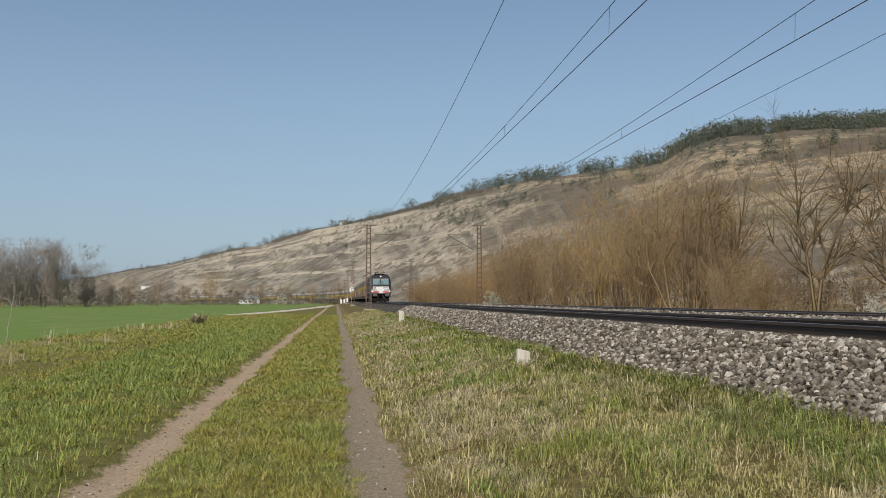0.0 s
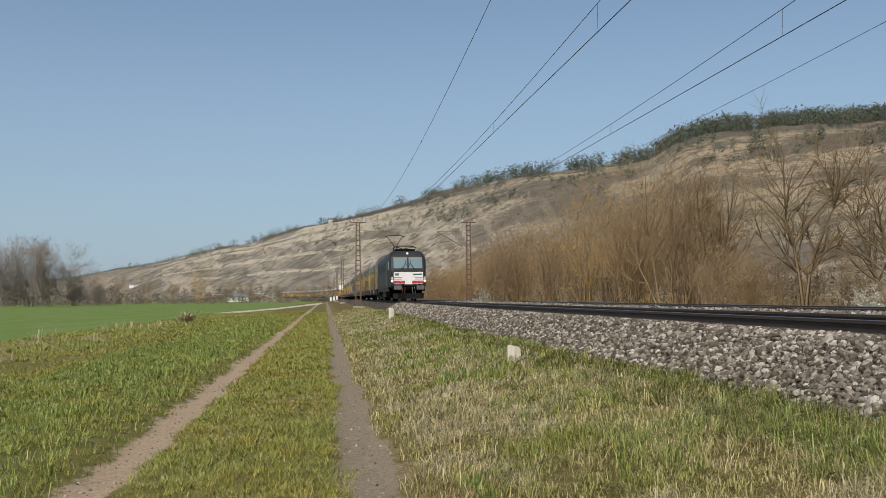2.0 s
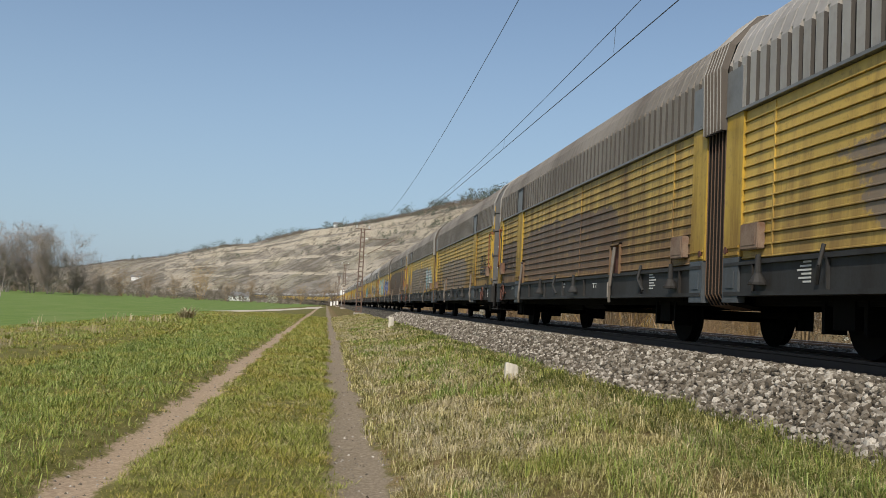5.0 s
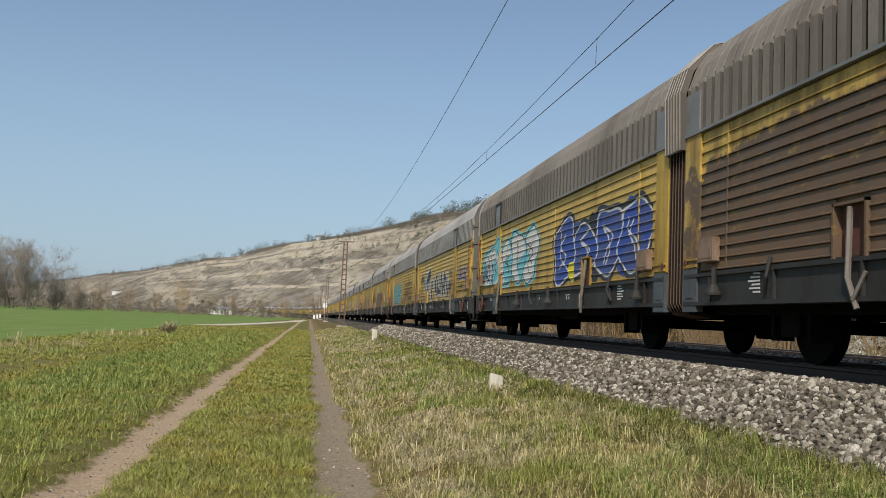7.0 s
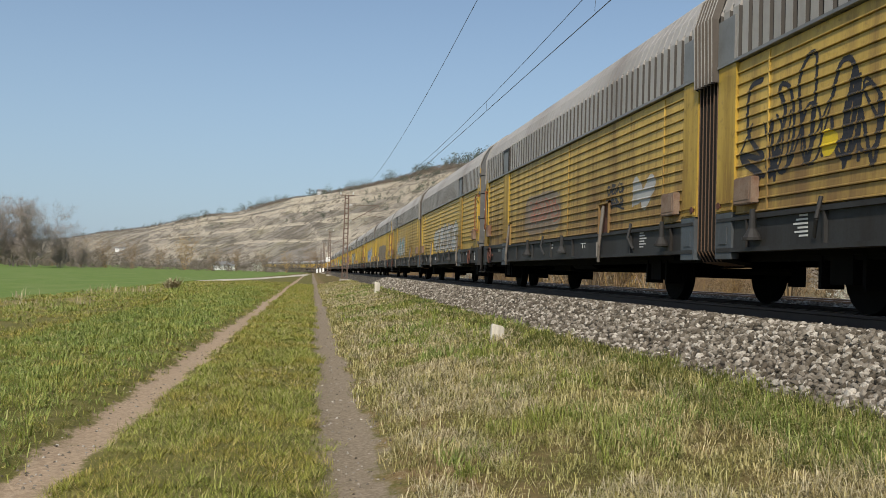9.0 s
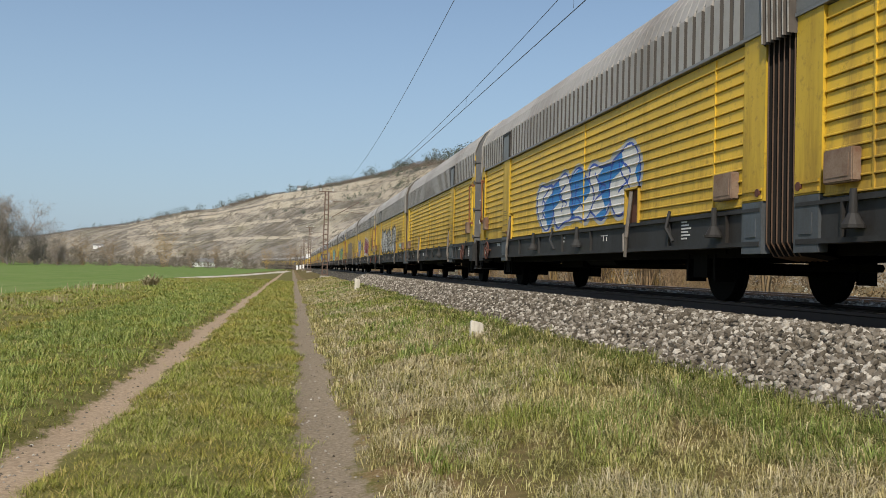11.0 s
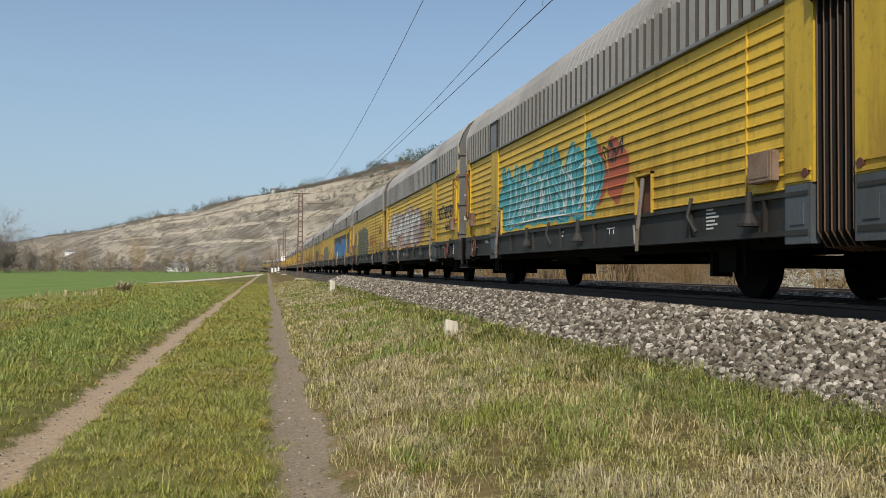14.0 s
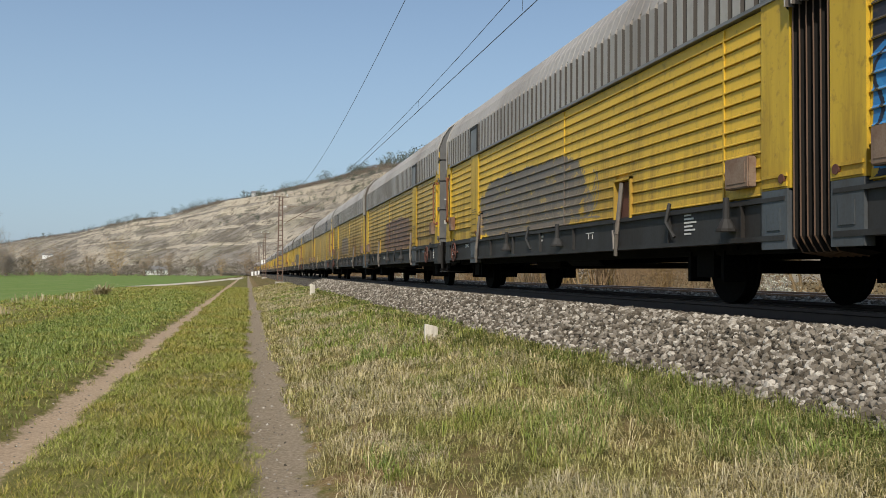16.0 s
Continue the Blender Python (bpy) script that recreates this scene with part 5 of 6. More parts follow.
    if not rear:
        # pleated gangway between the two halves, and the hood over it
        prof = [(-0.95, 0.50), (-1.22, 0.54), (-1.30, 0.68), (-1.31, 2.82), (1.31, 2.82), (1.30, 0.60)]
        hood = [(-1.45, 2.78), (-1.47, 3.58), (-1.365, 3.92), (-1.02, 4.29), (0, 4.56), (1.02, 4.29), (1.365, 3.92), (1.47, 3.58), (1.45, 2.78)]
        for name, pr, n, deep, mat, label in (("bellows", prof, 13, 0.10, RUBBER, "pleated black rubber gangway"), ("bellows_hood", hood, 13, 0.05, HOOD, "pleated brown hood over the gangway")):
            bm = bmesh.new()
            rows = []
            for k in range(n):
                yy = 15.29 + (15.91 - 15.29) * k / (n - 1)
                q = 1 + deep if k % 2 else 1.0
                rows.append([bm.verts.new((x * q, yy, 2.0 + (z - 2.0) * (1.0 if k % 2 else 0.98))) for x, z in pr])
            for k in range(n - 1):
                for i in range(len(pr) - 1):
                    bm.faces.new((rows[k][i], rows[k][i + 1], rows[k + 1][i + 1], rows[k + 1][i]))
            add(name, bm, mat, label)
            # bars on the folds carry the painted edge light; pale grey on the hood
            for k in range(1, n, 2):
                yy = 15.29 + (15.91 - 15.29) * k / (n - 1)
                bm = bmesh.new()
                for p, q in zip(pr[:-1], pr[1:]):
                    bar(bm, (p[0] * (1 + deep), yy, p[1]), (q[0] * (1 + deep), yy, q[1]), 0.009, 4)
                add("pleat_edge", bm, PLEAT if name == "bellows" else RIM_GREY, "", len(out) - 1 - k // 2)
    return out


BUFF = (0.20, 0.135, 0.085)
BUFF2 = (0.10, 0.07, 0.05)
GREYB = (0.24, 0.20, 0.145)
MARKS = {
    0: [("buff", 8, 1.7, 4.5, 0.7, BUFF, GREYB)],
    1: [("buff", 8.0, 1.75, 4.2, 0.62, BUFF, BUFF2), ("buff", 13.7, 1.72, 1.4, 0.5, BUFF, BUFF2)],
    2: [("buff", 9.3, 1.65, 3.6, 0.62, BUFF, GREYB)],
    3: [("buff", 8.0, 1.75, 5.6, 0.66, GREYB, BUFF)],
    4: [("buff", 8.0, 1.75, 7.6, 0.95, (0.065, 0.045, 0.032), (0.15, 0.10, 0.062))],
    5: [], 6: [], 7: [],
    8: [("buff", 7.6, 1.62, 2.6, 0.55, (0.24, 0.12, 0.075), BUFF2)],
    9: [("buff", 8.6, 1.7, 1.6, 0.45, BUFF, GREYB)],
    10: [], 11: [],
    12: [("buff", 8, 1.6, 3.4, 0.6, GREYB, BUFF)],
    13: [], 14: [], 15: [], 16: [],
    17: [("buff", 9.3, 1.72, 3.3, 0.75, GREYB, BUFF)],
    18: [], 19: [],
    20: [("buff", 9.9, 1.72, 4.2, 0.62, (0.34, 0.19, 0.13), (0.24, 0.13, 0.10))],
    21: [("buff", 9.7, 1.7, 3.0, 0.75, (0.13, 0.14, 0.08), (0.08, 0.08, 0.05))],
    22: [],
    23: [("buff", 8.6, 1.62, 3.2, 0.62, (0.21, 0.17, 0.13), (0.14, 0.115, 0.09))],
}
PAINTS = {k: side_paint("side_paint", DUSTY if k < 12 else YELLOW, grime=(0.55 if k < 12 else 0.34) + 0.4 * ((k * 37) % 10) / 10 + (0.25 if k in (1, 2, 4, 9) else 0), marks=m) for k, m in MARKS.items()}
PLAIN = side_paint("side_paint_plain", grime=0.5)
FRONT_HALF, REAR_HALF = unit_meshes(False), unit_meshes(True)
WAGONS = 24
FIRST = 19.55            # from the locomotive's buffers to the first wagon's


# ---- sprayed paint on the wagon sides ----
SPRAY_WORDS = {"bubble": "bulging graffiti", "wild": "angular graffiti", "tag": "scrawled tags", "wash": "sprayed patches"}
COAL, MILK = (0.022, 0.022, 0.026), (0.60, 0.59, 0.56)
TEAL, CYAN, BLUE, SKYB = (0.06, 0.33, 0.36), (0.16, 0.48, 0.55), (0.025, 0.07, 0.33), (0.03, 0.19, 0.46)
CRIMSON, BRICK, LEAF, SILVER, ROSE = (0.27, 0.022, 0.055), (0.40, 0.09, 0.04), (0.20, 0.38, 0.07), (0.38, 0.38, 0.37), (0.42, 0.33, 0.30)
NIGHT, LEMON = (0.018, 0.024, 0.04), (0.72, 0.60, 0.02)
# kind, seed, y from, y to, z from, z to, letters, stroke, colours (fill, second fill, outline, halo)
SPRAYED = {
    1: [("tag", 5, 12.9, 14.9, 1.50, 1.85, 7, 0.016, (COAL,))],
    2: [("tag", 1, 1.9, 2.9, 1.92, 2.10, 4, 0.022, (COAL,)), ("tag", 2, 1.9, 2.9, 1.70, 1.88, 4, 0.022, (COAL,)), ("tag", 3, 1.9, 2.9, 1.45, 1.64, 4, 0.022, (COAL,))],
    3: [("wild", 4, 0.95, 4.2, 1.20, 2.30, 4, 0.14, (MILK, SILVER, TEAL, SILVER))],
    5: [("wash", 2, 1.0, 6.4, 1.15, 2.40, 3, 0, (BLUE, NIGHT)), ("bubble", 6, 1.0, 6.4, 1.15, 2.50, 4, 0.045, (BLUE, (0.05, 0.08, 0.25), MILK, NIGHT)), ("wash", 5, 4.9, 5.3, 1.2, 1.6, 1, 0, (LEMON,)),
        ("bubble", 9, 8.0, 14.2, 1.25, 2.62, 5, 0.035, (MILK, CYAN, COAL, CYAN)), ("tag", 7, 12.9, 14.6, 1.45, 2.0, 6, 0.022, (COAL,))],
    6: [("wild", 11, 5.6, 10.4, 1.15, 2.25, 5, 0.16, (SILVER, COAL, COAL, MILK)), ("tag", 12, 4.8, 5.5, 1.9, 2.15, 3, 0.02, (COAL,)), ("tag", 13, 4.8, 5.5, 1.4, 1.75, 4, 0.02, (COAL,)),
        ("tag", 14, 1.5, 3.5, 1.75, 2.15, 5, 0.022, (BLUE,)), ("tag", 15, 2.4, 3.2, 1.42, 1.6, 4, 0.018, (COAL,)), ("bubble", 17, 10.6, 12.3, 1.5, 2.5, 2, 0.05, (SILVER, COAL, COAL, MILK))],
    7: [("bubble", 73, 7.4, 11.6, 1.15, 2.2, 4, 0.03, (TEAL, CYAN, COAL, SILVER)), ("wild", 16, 7.4, 11.6, 1.15, 2.4, 5, 0.14, (CYAN, TEAL, COAL, SILVER))] + [("tag", 40 + k, 1.9 + 0.3 * (k % 2), 5.4, 1.35 + 0.24 * k, 1.50 + 0.24 * k, 10, 0.014, (COAL,)) for k in range(4)],
    8: [("tag", 21, 11.9, 14.7, 1.40, 2.55, 5, 0.032, (COAL,)), ("tag", 20, 11.9, 14.7, 1.45, 2.2, 6, 0.02, (COAL,)), ("wash", 3, 12.75, 13.1, 1.55, 1.85, 1, 0, ((0.66, 0.47, 0.02),)), ("bubble", 22, 1.5, 3.4, 1.5, 1.9, 4, 0.03, (DUSTY, DUSTY, SILVER, DUSTY))],
    9: [("tag", 23, 3.2, 4.1, 1.70, 1.86, 4, 0.02, (COAL,)), ("tag", 24, 3.2, 4.1, 1.48, 1.64, 4, 0.02, (COAL,)), ("wash", 6, 1.9, 2.9, 1.4, 1.85, 2, 0, (SILVER,)), ("wild", 25, 7.4, 9.8, 1.45, 2.0, 3, 0.08, (BUFF, GREYB, BRICK, GREYB))],
    10: [("bubble", 26, 4.8, 10.6, 1.15, 2.2, 5, 0.04, (GREYB, SILVER, MILK, GREYB))],
    11: [("wild", 27, 7.6, 11.6, 1.15, 2.25, 5, 0.15, (TEAL, MILK, COAL, SILVER))],
    13: [("bubble", 28, 4.0, 9.4, 1.15, 2.3, 5, 0.04, (MILK, SKYB, BLUE, SILVER))],
    15: [("bubble", 31, 4.6, 11.6, 1.12, 2.42, 6, 0.045, (SILVER, MILK, COAL, COAL)), ("wild", 32, 5.0, 8.6, 1.2, 2.5, 3, 0.09, (MILK, SILVER, COAL, COAL)), ("tag", 33, 2.1, 3.9, 1.65, 2.15, 5, 0.026, (COAL,)),
         ("wash", 8, 2.0, 2.9, 1.32, 1.52, 2, 0, ((0.30, 0.48, 0.45),))],
    16: [("bubble", 34, 5.0, 8.2, 1.14, 2.35, 4, 0.03, (CRIMSON, CRIMSON, MILK, MILK)), ("bubble", 35, 8.1, 8.9, 1.45, 1.85, 1, 0.03, (CRIMSON, CRIMSON, MILK, MILK)), ("bubble", 72, 11.9, 14.7, 1.14, 2.4, 3, 0.03, ((0.14, 0.26, 0.5), (0.05, 0.14, 0.45), MILK, BLUE)), ("wild", 36, 11.9, 14.6, 1.14, 2.45, 3, 0.13, (BLUE, (0.30, 0.42, 0.58), MILK, BLUE)),
         ("tag", 37, 10.0, 11.3, 1.65, 2.1, 3, 0.045, (COAL,)), ("tag", 38, 1.9, 3.6, 1.65, 2.25, 4, 0.028, (COAL,)), ("tag", 39, 2.5, 3.1, 1.42, 1.58, 3, 0.024, (COAL,))],
    17: [("tag", 51, 4.6, 5.8, 1.9, 2.3, 4, 0.02, (COAL,))],
    18: [("bubble", 52, 4.85, 11.4, 1.14, 2.15, 5, 0.04, (LEAF, (0.28, 0.42, 0.14), TEAL, LEAF)), ("wild", 53, 5.2, 10.8, 1.2, 2.35, 4, 0.10, (BLUE, LEAF, (0.02, 0.12, 0.1), LEAF)), ("tag", 54, 4.5, 5.3, 1.9, 2.1, 3, 0.026, (COAL,)),
         ("tag", 55, 12.2, 14.7, 1.6, 2.1, 6, 0.03, (BRICK,)), ("tag", 56, 12.2, 14.7, 1.3, 1.6, 7, 0.03, (BRICK,)), ("tag", 57, 1.2, 1.9, 1.8, 2.2, 2, 0.018, (COAL,))],
    19: [("wash", 9, 4.8, 6.9, 1.3, 2.25, 3, 0, (BRICK,)), ("bubble", 71, 5.9, 11.7, 1.14, 2.25, 5, 0.03, (TEAL, CYAN, (0.02, 0.10, 0.12), TEAL)), ("wild", 58, 5.9, 11.6, 1.14, 2.45, 7, 0.17, (TEAL, CYAN, (0.02, 0.10, 0.12), TEAL)), ("tag", 59, 6.2, 11.0, 1.25, 2.1, 8, 0.02, (MILK,)), ("tag", 60, 4.95, 5.7, 1.9, 2.2, 3, 0.022, (COAL,))],
    20: [("bubble", 61, 6.9, 14.7, 1.14, 2.5, 7, 0.035, (MILK, ROSE, (0.10, 0.05, 0.05), ROSE)), ("tag", 62, 4.5, 5.6, 1.95, 2.15, 4, 0.022, (COAL,)), ("tag", 63, 4.6, 5.9, 1.68, 1.88, 6, 0.022, (COAL,)),
         ("tag", 64, 1.3, 3.6, 1.75, 2.1, 6, 0.036, (COAL,)), ("tag", 65, 1.6, 2.4, 1.44, 1.58, 5, 0.022, (COAL,))],
    21: [("tag", 66, 4.6, 6.2, 1.5, 1.9, 4, 0.03, (BRICK,)), ("tag", 67, 1.3, 2.6, 1.9, 2.3, 4, 0.02, (COAL,)), ("tag", 68, 12.6, 14.6, 1.6, 2.3, 4, 0.035, (BLUE,))],
    22: [("wash", 10, 2.1, 14.8, 1.10, 2.58, -1, 0, (NIGHT,)), ("bubble", 69, 2.8, 14.7, 1.16, 2.32, 9, 0.03, (SKYB, (0.04, 0.24, 0.52), NIGHT, SKYB)), ("wash", 12, 2.9, 13.5, 2.1, 2.3, 4, 0, (MILK,))],
    23: [("tag", 70, 5.0, 9.8, 1.2, 1.9, 8, 0.016, (GREYB,))],
}
_paints = {}


def spray_paint(color):
    if color not in _paints:
        _paints[color] = worn("spray_paint", color, (0.13, 0.10, 0.07), 0.45, 3.0, 0.6, gloss=0.3)
    return _paints[color]


def spray(wagon, half, jobs):
    """Paint sprayed on the near side of one wagon half: thin coats that follow the ribs."""
    rear = half % 2 == 1
    dz = PITCH / 12
    ys = np.arange(0.95, 14.80, 0.01)
    zs = Z_SEAM - (np.arange(154) + 0.5) * dz
    canvas = np.zeros((len(zs), len(ys)), np.int16)
    colors = []

    def ink(color):
        if color not in colors:
            colors.append(color)
        return colors.index(color) + 1

    def window(y0, y1, z0, z1):
        a, b = np.searchsorted(ys, (y0, y1))
        c, d = np.searchsorted(-zs, (-z1, -z0))
        return slice(c, d), slice(a, b), ys[None, a:b], zs[c:d, None]

    def stroke(points, width, color):
        p = np.array(points, float)
        if len(p) > 2:
            e = np.vstack([2 * p[0] - p[1], p, 2 * p[-1] - p[-2]])
            t = np.linspace(0, 1, 14)[:, None]
            p = np.vstack([0.5 * (2 * e[i] + (e[i + 1] - e[i - 1]) * t + (2 * e[i - 1] - 5 * e[i] + 4 * e[i + 1] - e[i + 2]) * t ** 2 + (3 * e[i] - e[i - 1] - 3 * e[i + 1] + e[i + 2]) * t ** 3)
                           for i in range(1, len(e) - 2)])
        for a, b in zip(p, p[1:]):
            lo, hi = np.minimum(a, b) - width, np.maximum(a, b) + width
            rows, cols, y, z = window(lo[0], hi[0], lo[1], hi[1])
            d = b - a
            t = np.clip(((y - a[0]) * d[0] + (z - a[1]) * d[1]) / max(1e-9, d @ d), 0, 1)
            hit = np.hypot(y - a[0] - t * d[0], z - a[1] - t * d[1]) < width
            canvas[rows, cols][hit] = ink(color)

    def bubble(r, y0, y1, z0, z1, count, line, tint):
        w = (y1 - y0) / count
        rows, cols, y, z = window(y0 - 0.3, y1 + 0.3, z0 - 0.2, z1 + 0.2)
        view = canvas[rows, cols]
        shapes = []
        for k in range(count):
            top = z0 + (z1 - z0) * r.uniform(0.78, 1.0)
            low = z0 + (z1 - z0) * r.uniform(0.0, 0.08)
            cy, cz, ry, rz = y0 + w * (k + 0.5), (top + low) / 2, w * r.uniform(0.54, 0.64), (top - low) / 2
            u = (y - cy + (z - cz) * r.uniform(-0.25, 0.25) + 0.10 * w * np.sin((z - cz) * r.uniform(4, 8) + k)) / ry
            v = (z - cz + 0.06 * np.sin((y - cy) * 6 / w + k * 2)) / rz
            shapes.append(((np.abs(u) ** 2.5 + np.abs(v) ** 2.7) ** (1 / 2.6), min(ry, rz), cy, cz, ry, rz))
        for f, m, *_ in shapes:
            view[f < 1 + 1.3 * line / m + 0.03] = ink(tint[3])
        for k in r.permutation(count):
            f, m, cy, cz, ry, rz = shapes[k]
            view[f < 1] = ink(tint[2])
            inner = f < 1 - line / m
            view[inner] = ink(tint[0])
            view[inner & (v_wave(y, z, k) > 0.2)] = ink(tint[1])
            for _ in range(2):
                q = [(cy + ry * r.uniform(-0.45, 0.45), cz + rz * a) for a in np.linspace(r.uniform(-0.75, -0.2), r.uniform(0.2, 0.75), 4)]
                stroke(q, line * 0.5, tint[2])

    def v_wave(y, z, k):
        return np.sin(y * 3.1 + 2.0 * z + k) + np.sin(z * 7.0 - y * 1.3 + 2 * k) * 0.8

    def wild(r, y0, y1, z0, z1, count, width, tint):
        w = (y1 - y0) / count
        bars = []
        for k in range(count):
            c = y0 + w * (k + 0.5)
            for _ in range(4):
                a = (c + w * r.uniform(-0.55, 0.55), z0 + (z1 - z0) * r.uniform(0.08, 0.35))
                b = (c + w * r.uniform(-0.55, 0.55), z0 + (z1 - z0) * r.uniform(0.65, 0.92))
                m = ((a[0] + b[0]) / 2 + w * r.uniform(-0.5, 0.5), (a[1] + b[1]) / 2 + r.uniform(-0.15, 0.15))
                bars.append([a, m, b])
        for q in bars:
            stroke(q, width * 0.5 + 0.07, tint[3])
        for i, q in enumerate(bars):
            stroke(q, width * 0.5 + 0.022, tint[2])
            stroke(q, width * 0.5, tint[i % 2])
            if i % 2:
                stroke([q[0], q[1]], 0.012, tint[2])

    def tag(r, y0, y1, z0, z1, count, width, tint):
        w = (y1 - y0) / count
        for k in range(count):
            c = y1 - w * (k + 0.5)
            h = (z1 - z0)
            q = [(c + w * r.uniform(-0.55, 0.55), z0 + h * f + h * r.uniform(-0.12, 0.12)) for f in r.permutation([0.05, 0.35, 0.95, 0.6, 0.15, 0.85])[:r.integers(4, 7)]]
            stroke(q, width * r.uniform(0.8, 1.15), tint[0])
            if k % 2:
                m = c + w * r.uniform(-0.3, 0.3)
                ring_pts = [(m + 0.42 * w * math.cos(b), z0 + h * (0.5 + 0.42 * math.sin(b))) for b in np.linspace(r.uniform(0, 2), r.uniform(5, 8), 8)]
                stroke(ring_pts, width * 0.9, tint[0])
        if r.uniform() < 0.5:
            stroke([(y1, z0 - 0.03), ((y0 + y1) / 2, z0 + 0.02), (y0, z0 - 0.05)], width * 0.8, tint[0])

    def wash(r, y0, y1, z0, z1, count, width, tint):
        rows, cols, y, z = window(y0 - 0.1, y1 + 0.1, z0 - 0.1, z1 + 0.1)
        if count < 0:
            edge = 0.05 * np.sin(z * 9) + 0.03 * np.sin(z * 31)
            canvas[rows, cols][(y > y0 + edge) & (y < y1 + edge) & (z < z1 - 0.02 * np.sin(y * 2.2)) & (z > z0)] = ink(tint[0])
            return
        for k in range(count):
            cy = y0 + (y1 - y0) * (k + 0.5) / count
            ry, rz = (y1 - y0) / count * r.uniform(0.4, 0.6), (z1 - z0) / 2
            if (z1 - z0) < 0.3 and count > 3:
                ry = 0.07
            u = (y - cy + 0.1 * np.sin(z * 8 + k)) / ry
            v = (z - (z0 + z1) / 2 + 0.05 * np.sin(y * 9)) / rz
            canvas[rows, cols][u * u + v * v < 1 + 0.05 * np.sin(y * 23) * np.sin(z * 19)] = ink(tint[k % len(tint)])

    kinds = {"bubble": bubble, "wild": wild, "tag": tag, "wash": wash}
    for kind, seed, y0, y1, z0, z1, count, width, tint in jobs:
        kinds[kind](np.random.default_rng(seed), y0, y1, z0, z1, count, width, tint)
    # no paint where the side has a recess, and none below the panels
    own = UNIT - ys if rear else ys
    d0, d1 = PILLARS[rear]
    canvas[np.ix_(zs < Z_SEAM - 13 * PITCH, np.ones(len(ys), bool))] = 0
    canvas[np.ix_(zs < Z_SEAM - 11 * PITCH, own < d1)] = 0
    for a, b, top in ((NOTCH[0], NOTCH[1], NOTCH[2]), (d1 - 0.02, d1 + 0.34, 1.63)):
        canvas[np.ix_(zs < top, (own > a - 0.02) & (own < b + 0.02))] = 0
    flat = ((own > d0) & (own < d1)) | (own > 14.83)
    verts, faces, slots = [], [], []
    for i, z in enumerate(zs):
        row = canvas[i] + 64 * flat * (canvas[i] > 0)
        cut = np.flatnonzero(np.diff(row)) + 1
        for a, b in zip(np.r_[0, cut], np.r_[cut, len(row)]):
            if row[a]:
                za, zb = z + dz / 2, z - dz / 2
                xa, xb = (-1.455, -1.455) if row[a] > 64 else (slat_x(za - 1e-6) - 0.003, slat_x(zb + 1e-6) - 0.003)
                yb = ys[min(b, len(ys) - 1)]
                n = len(verts)
                verts += [(xa, ys[a], za), (xa, yb, za), (xb, yb, zb), (xb, ys[a], zb)]
                faces.append((n, n + 3, n + 2, n + 1))
                slots.append(row[a] % 64 - 1)
    me = raw_mesh("graffiti", verts, faces)
    for color in colors:
        me.materials.append(spray_paint(color))
    me.polygons.foreach_set("material_index", np.array(slots, np.int32))
    ob = part("graffiti", me, None, wagon, "thin coats of sprayed paint")
    ob.location = (0, UNIT if rear else 0, 0)


SMALL = ("stencil", "notice", "foot_plate", "pillar_band", "pillar_plug", "pleat_edge", "box_lid", "recess_back", "lashing_hook", "hinge", "end_stencil", "vent_frame")


def build_half(wagon, meshes, offset, paint, dirty, clean, near):
    made = {}
    for i, (name, me, label, owner) in enumerate(meshes):
        if not near and name in SMALL:
            continue
        ob = part(name, me, None, wagon if owner is None else made[owner], label)
        if owner is None:
            ob.location = (0, offset, 0)
        if paint and (name in ("slat", "side_panel", "stake_recess") or (name == "pillar" and paint is PAINTS[4])):
            ob.material_slots[0].link = "OBJECT"
            ob.material_slots[0].material = paint
        if clean and (name == "corner_post" or name in ("pillar", "pillar_band")):
            ob.material_slots[0].link = "OBJECT"
            ob.material_slots[0].material = YELLOW_POST
        if name == "roof" and dirty:
            ob.material_slots[0].link = "OBJECT"
            ob.material_slots[0].material = DARK_ROOF
        made[i] = ob


def wagon_words(k):
    styles = []
    for u in (2 * k, 2 * k + 1):
        for words in ["buffed patches"] * bool(MARKS.get(u)) + [SPRAY_WORDS[m[0]] for m in SPRAYED.get(u, ())]:
            if words not in styles:
                styles.append(words)
    return "yellow grey car wagon with " + (" and ".join(styles[:2]) if styles else "dirty ribbed sides")


wagons = []
for k in range(WAGONS):
    w = tagged(new("car_wagon"), wagon_words(k), "freight wagon", "wagons of the train")
    build_half(w, FRONT_HALF, 0.0, PAINTS.get(2 * k, PAINTS.get((2 * k + 8) % 24, PLAIN)), k in (1, 2), k > 5, k < 14)
    build_half(w, REAR_HALF, UNIT, PAINTS.get(2 * k + 1, PAINTS.get((2 * k + 9) % 24, PLAIN)), k in (0, 1, 2), k > 5, k < 14)
    for half in (0, 1):
        if 2 * k + half in SPRAYED:
            spray(w, 2 * k + half, SPRAYED[2 * k + half])
    wagons.append(w)


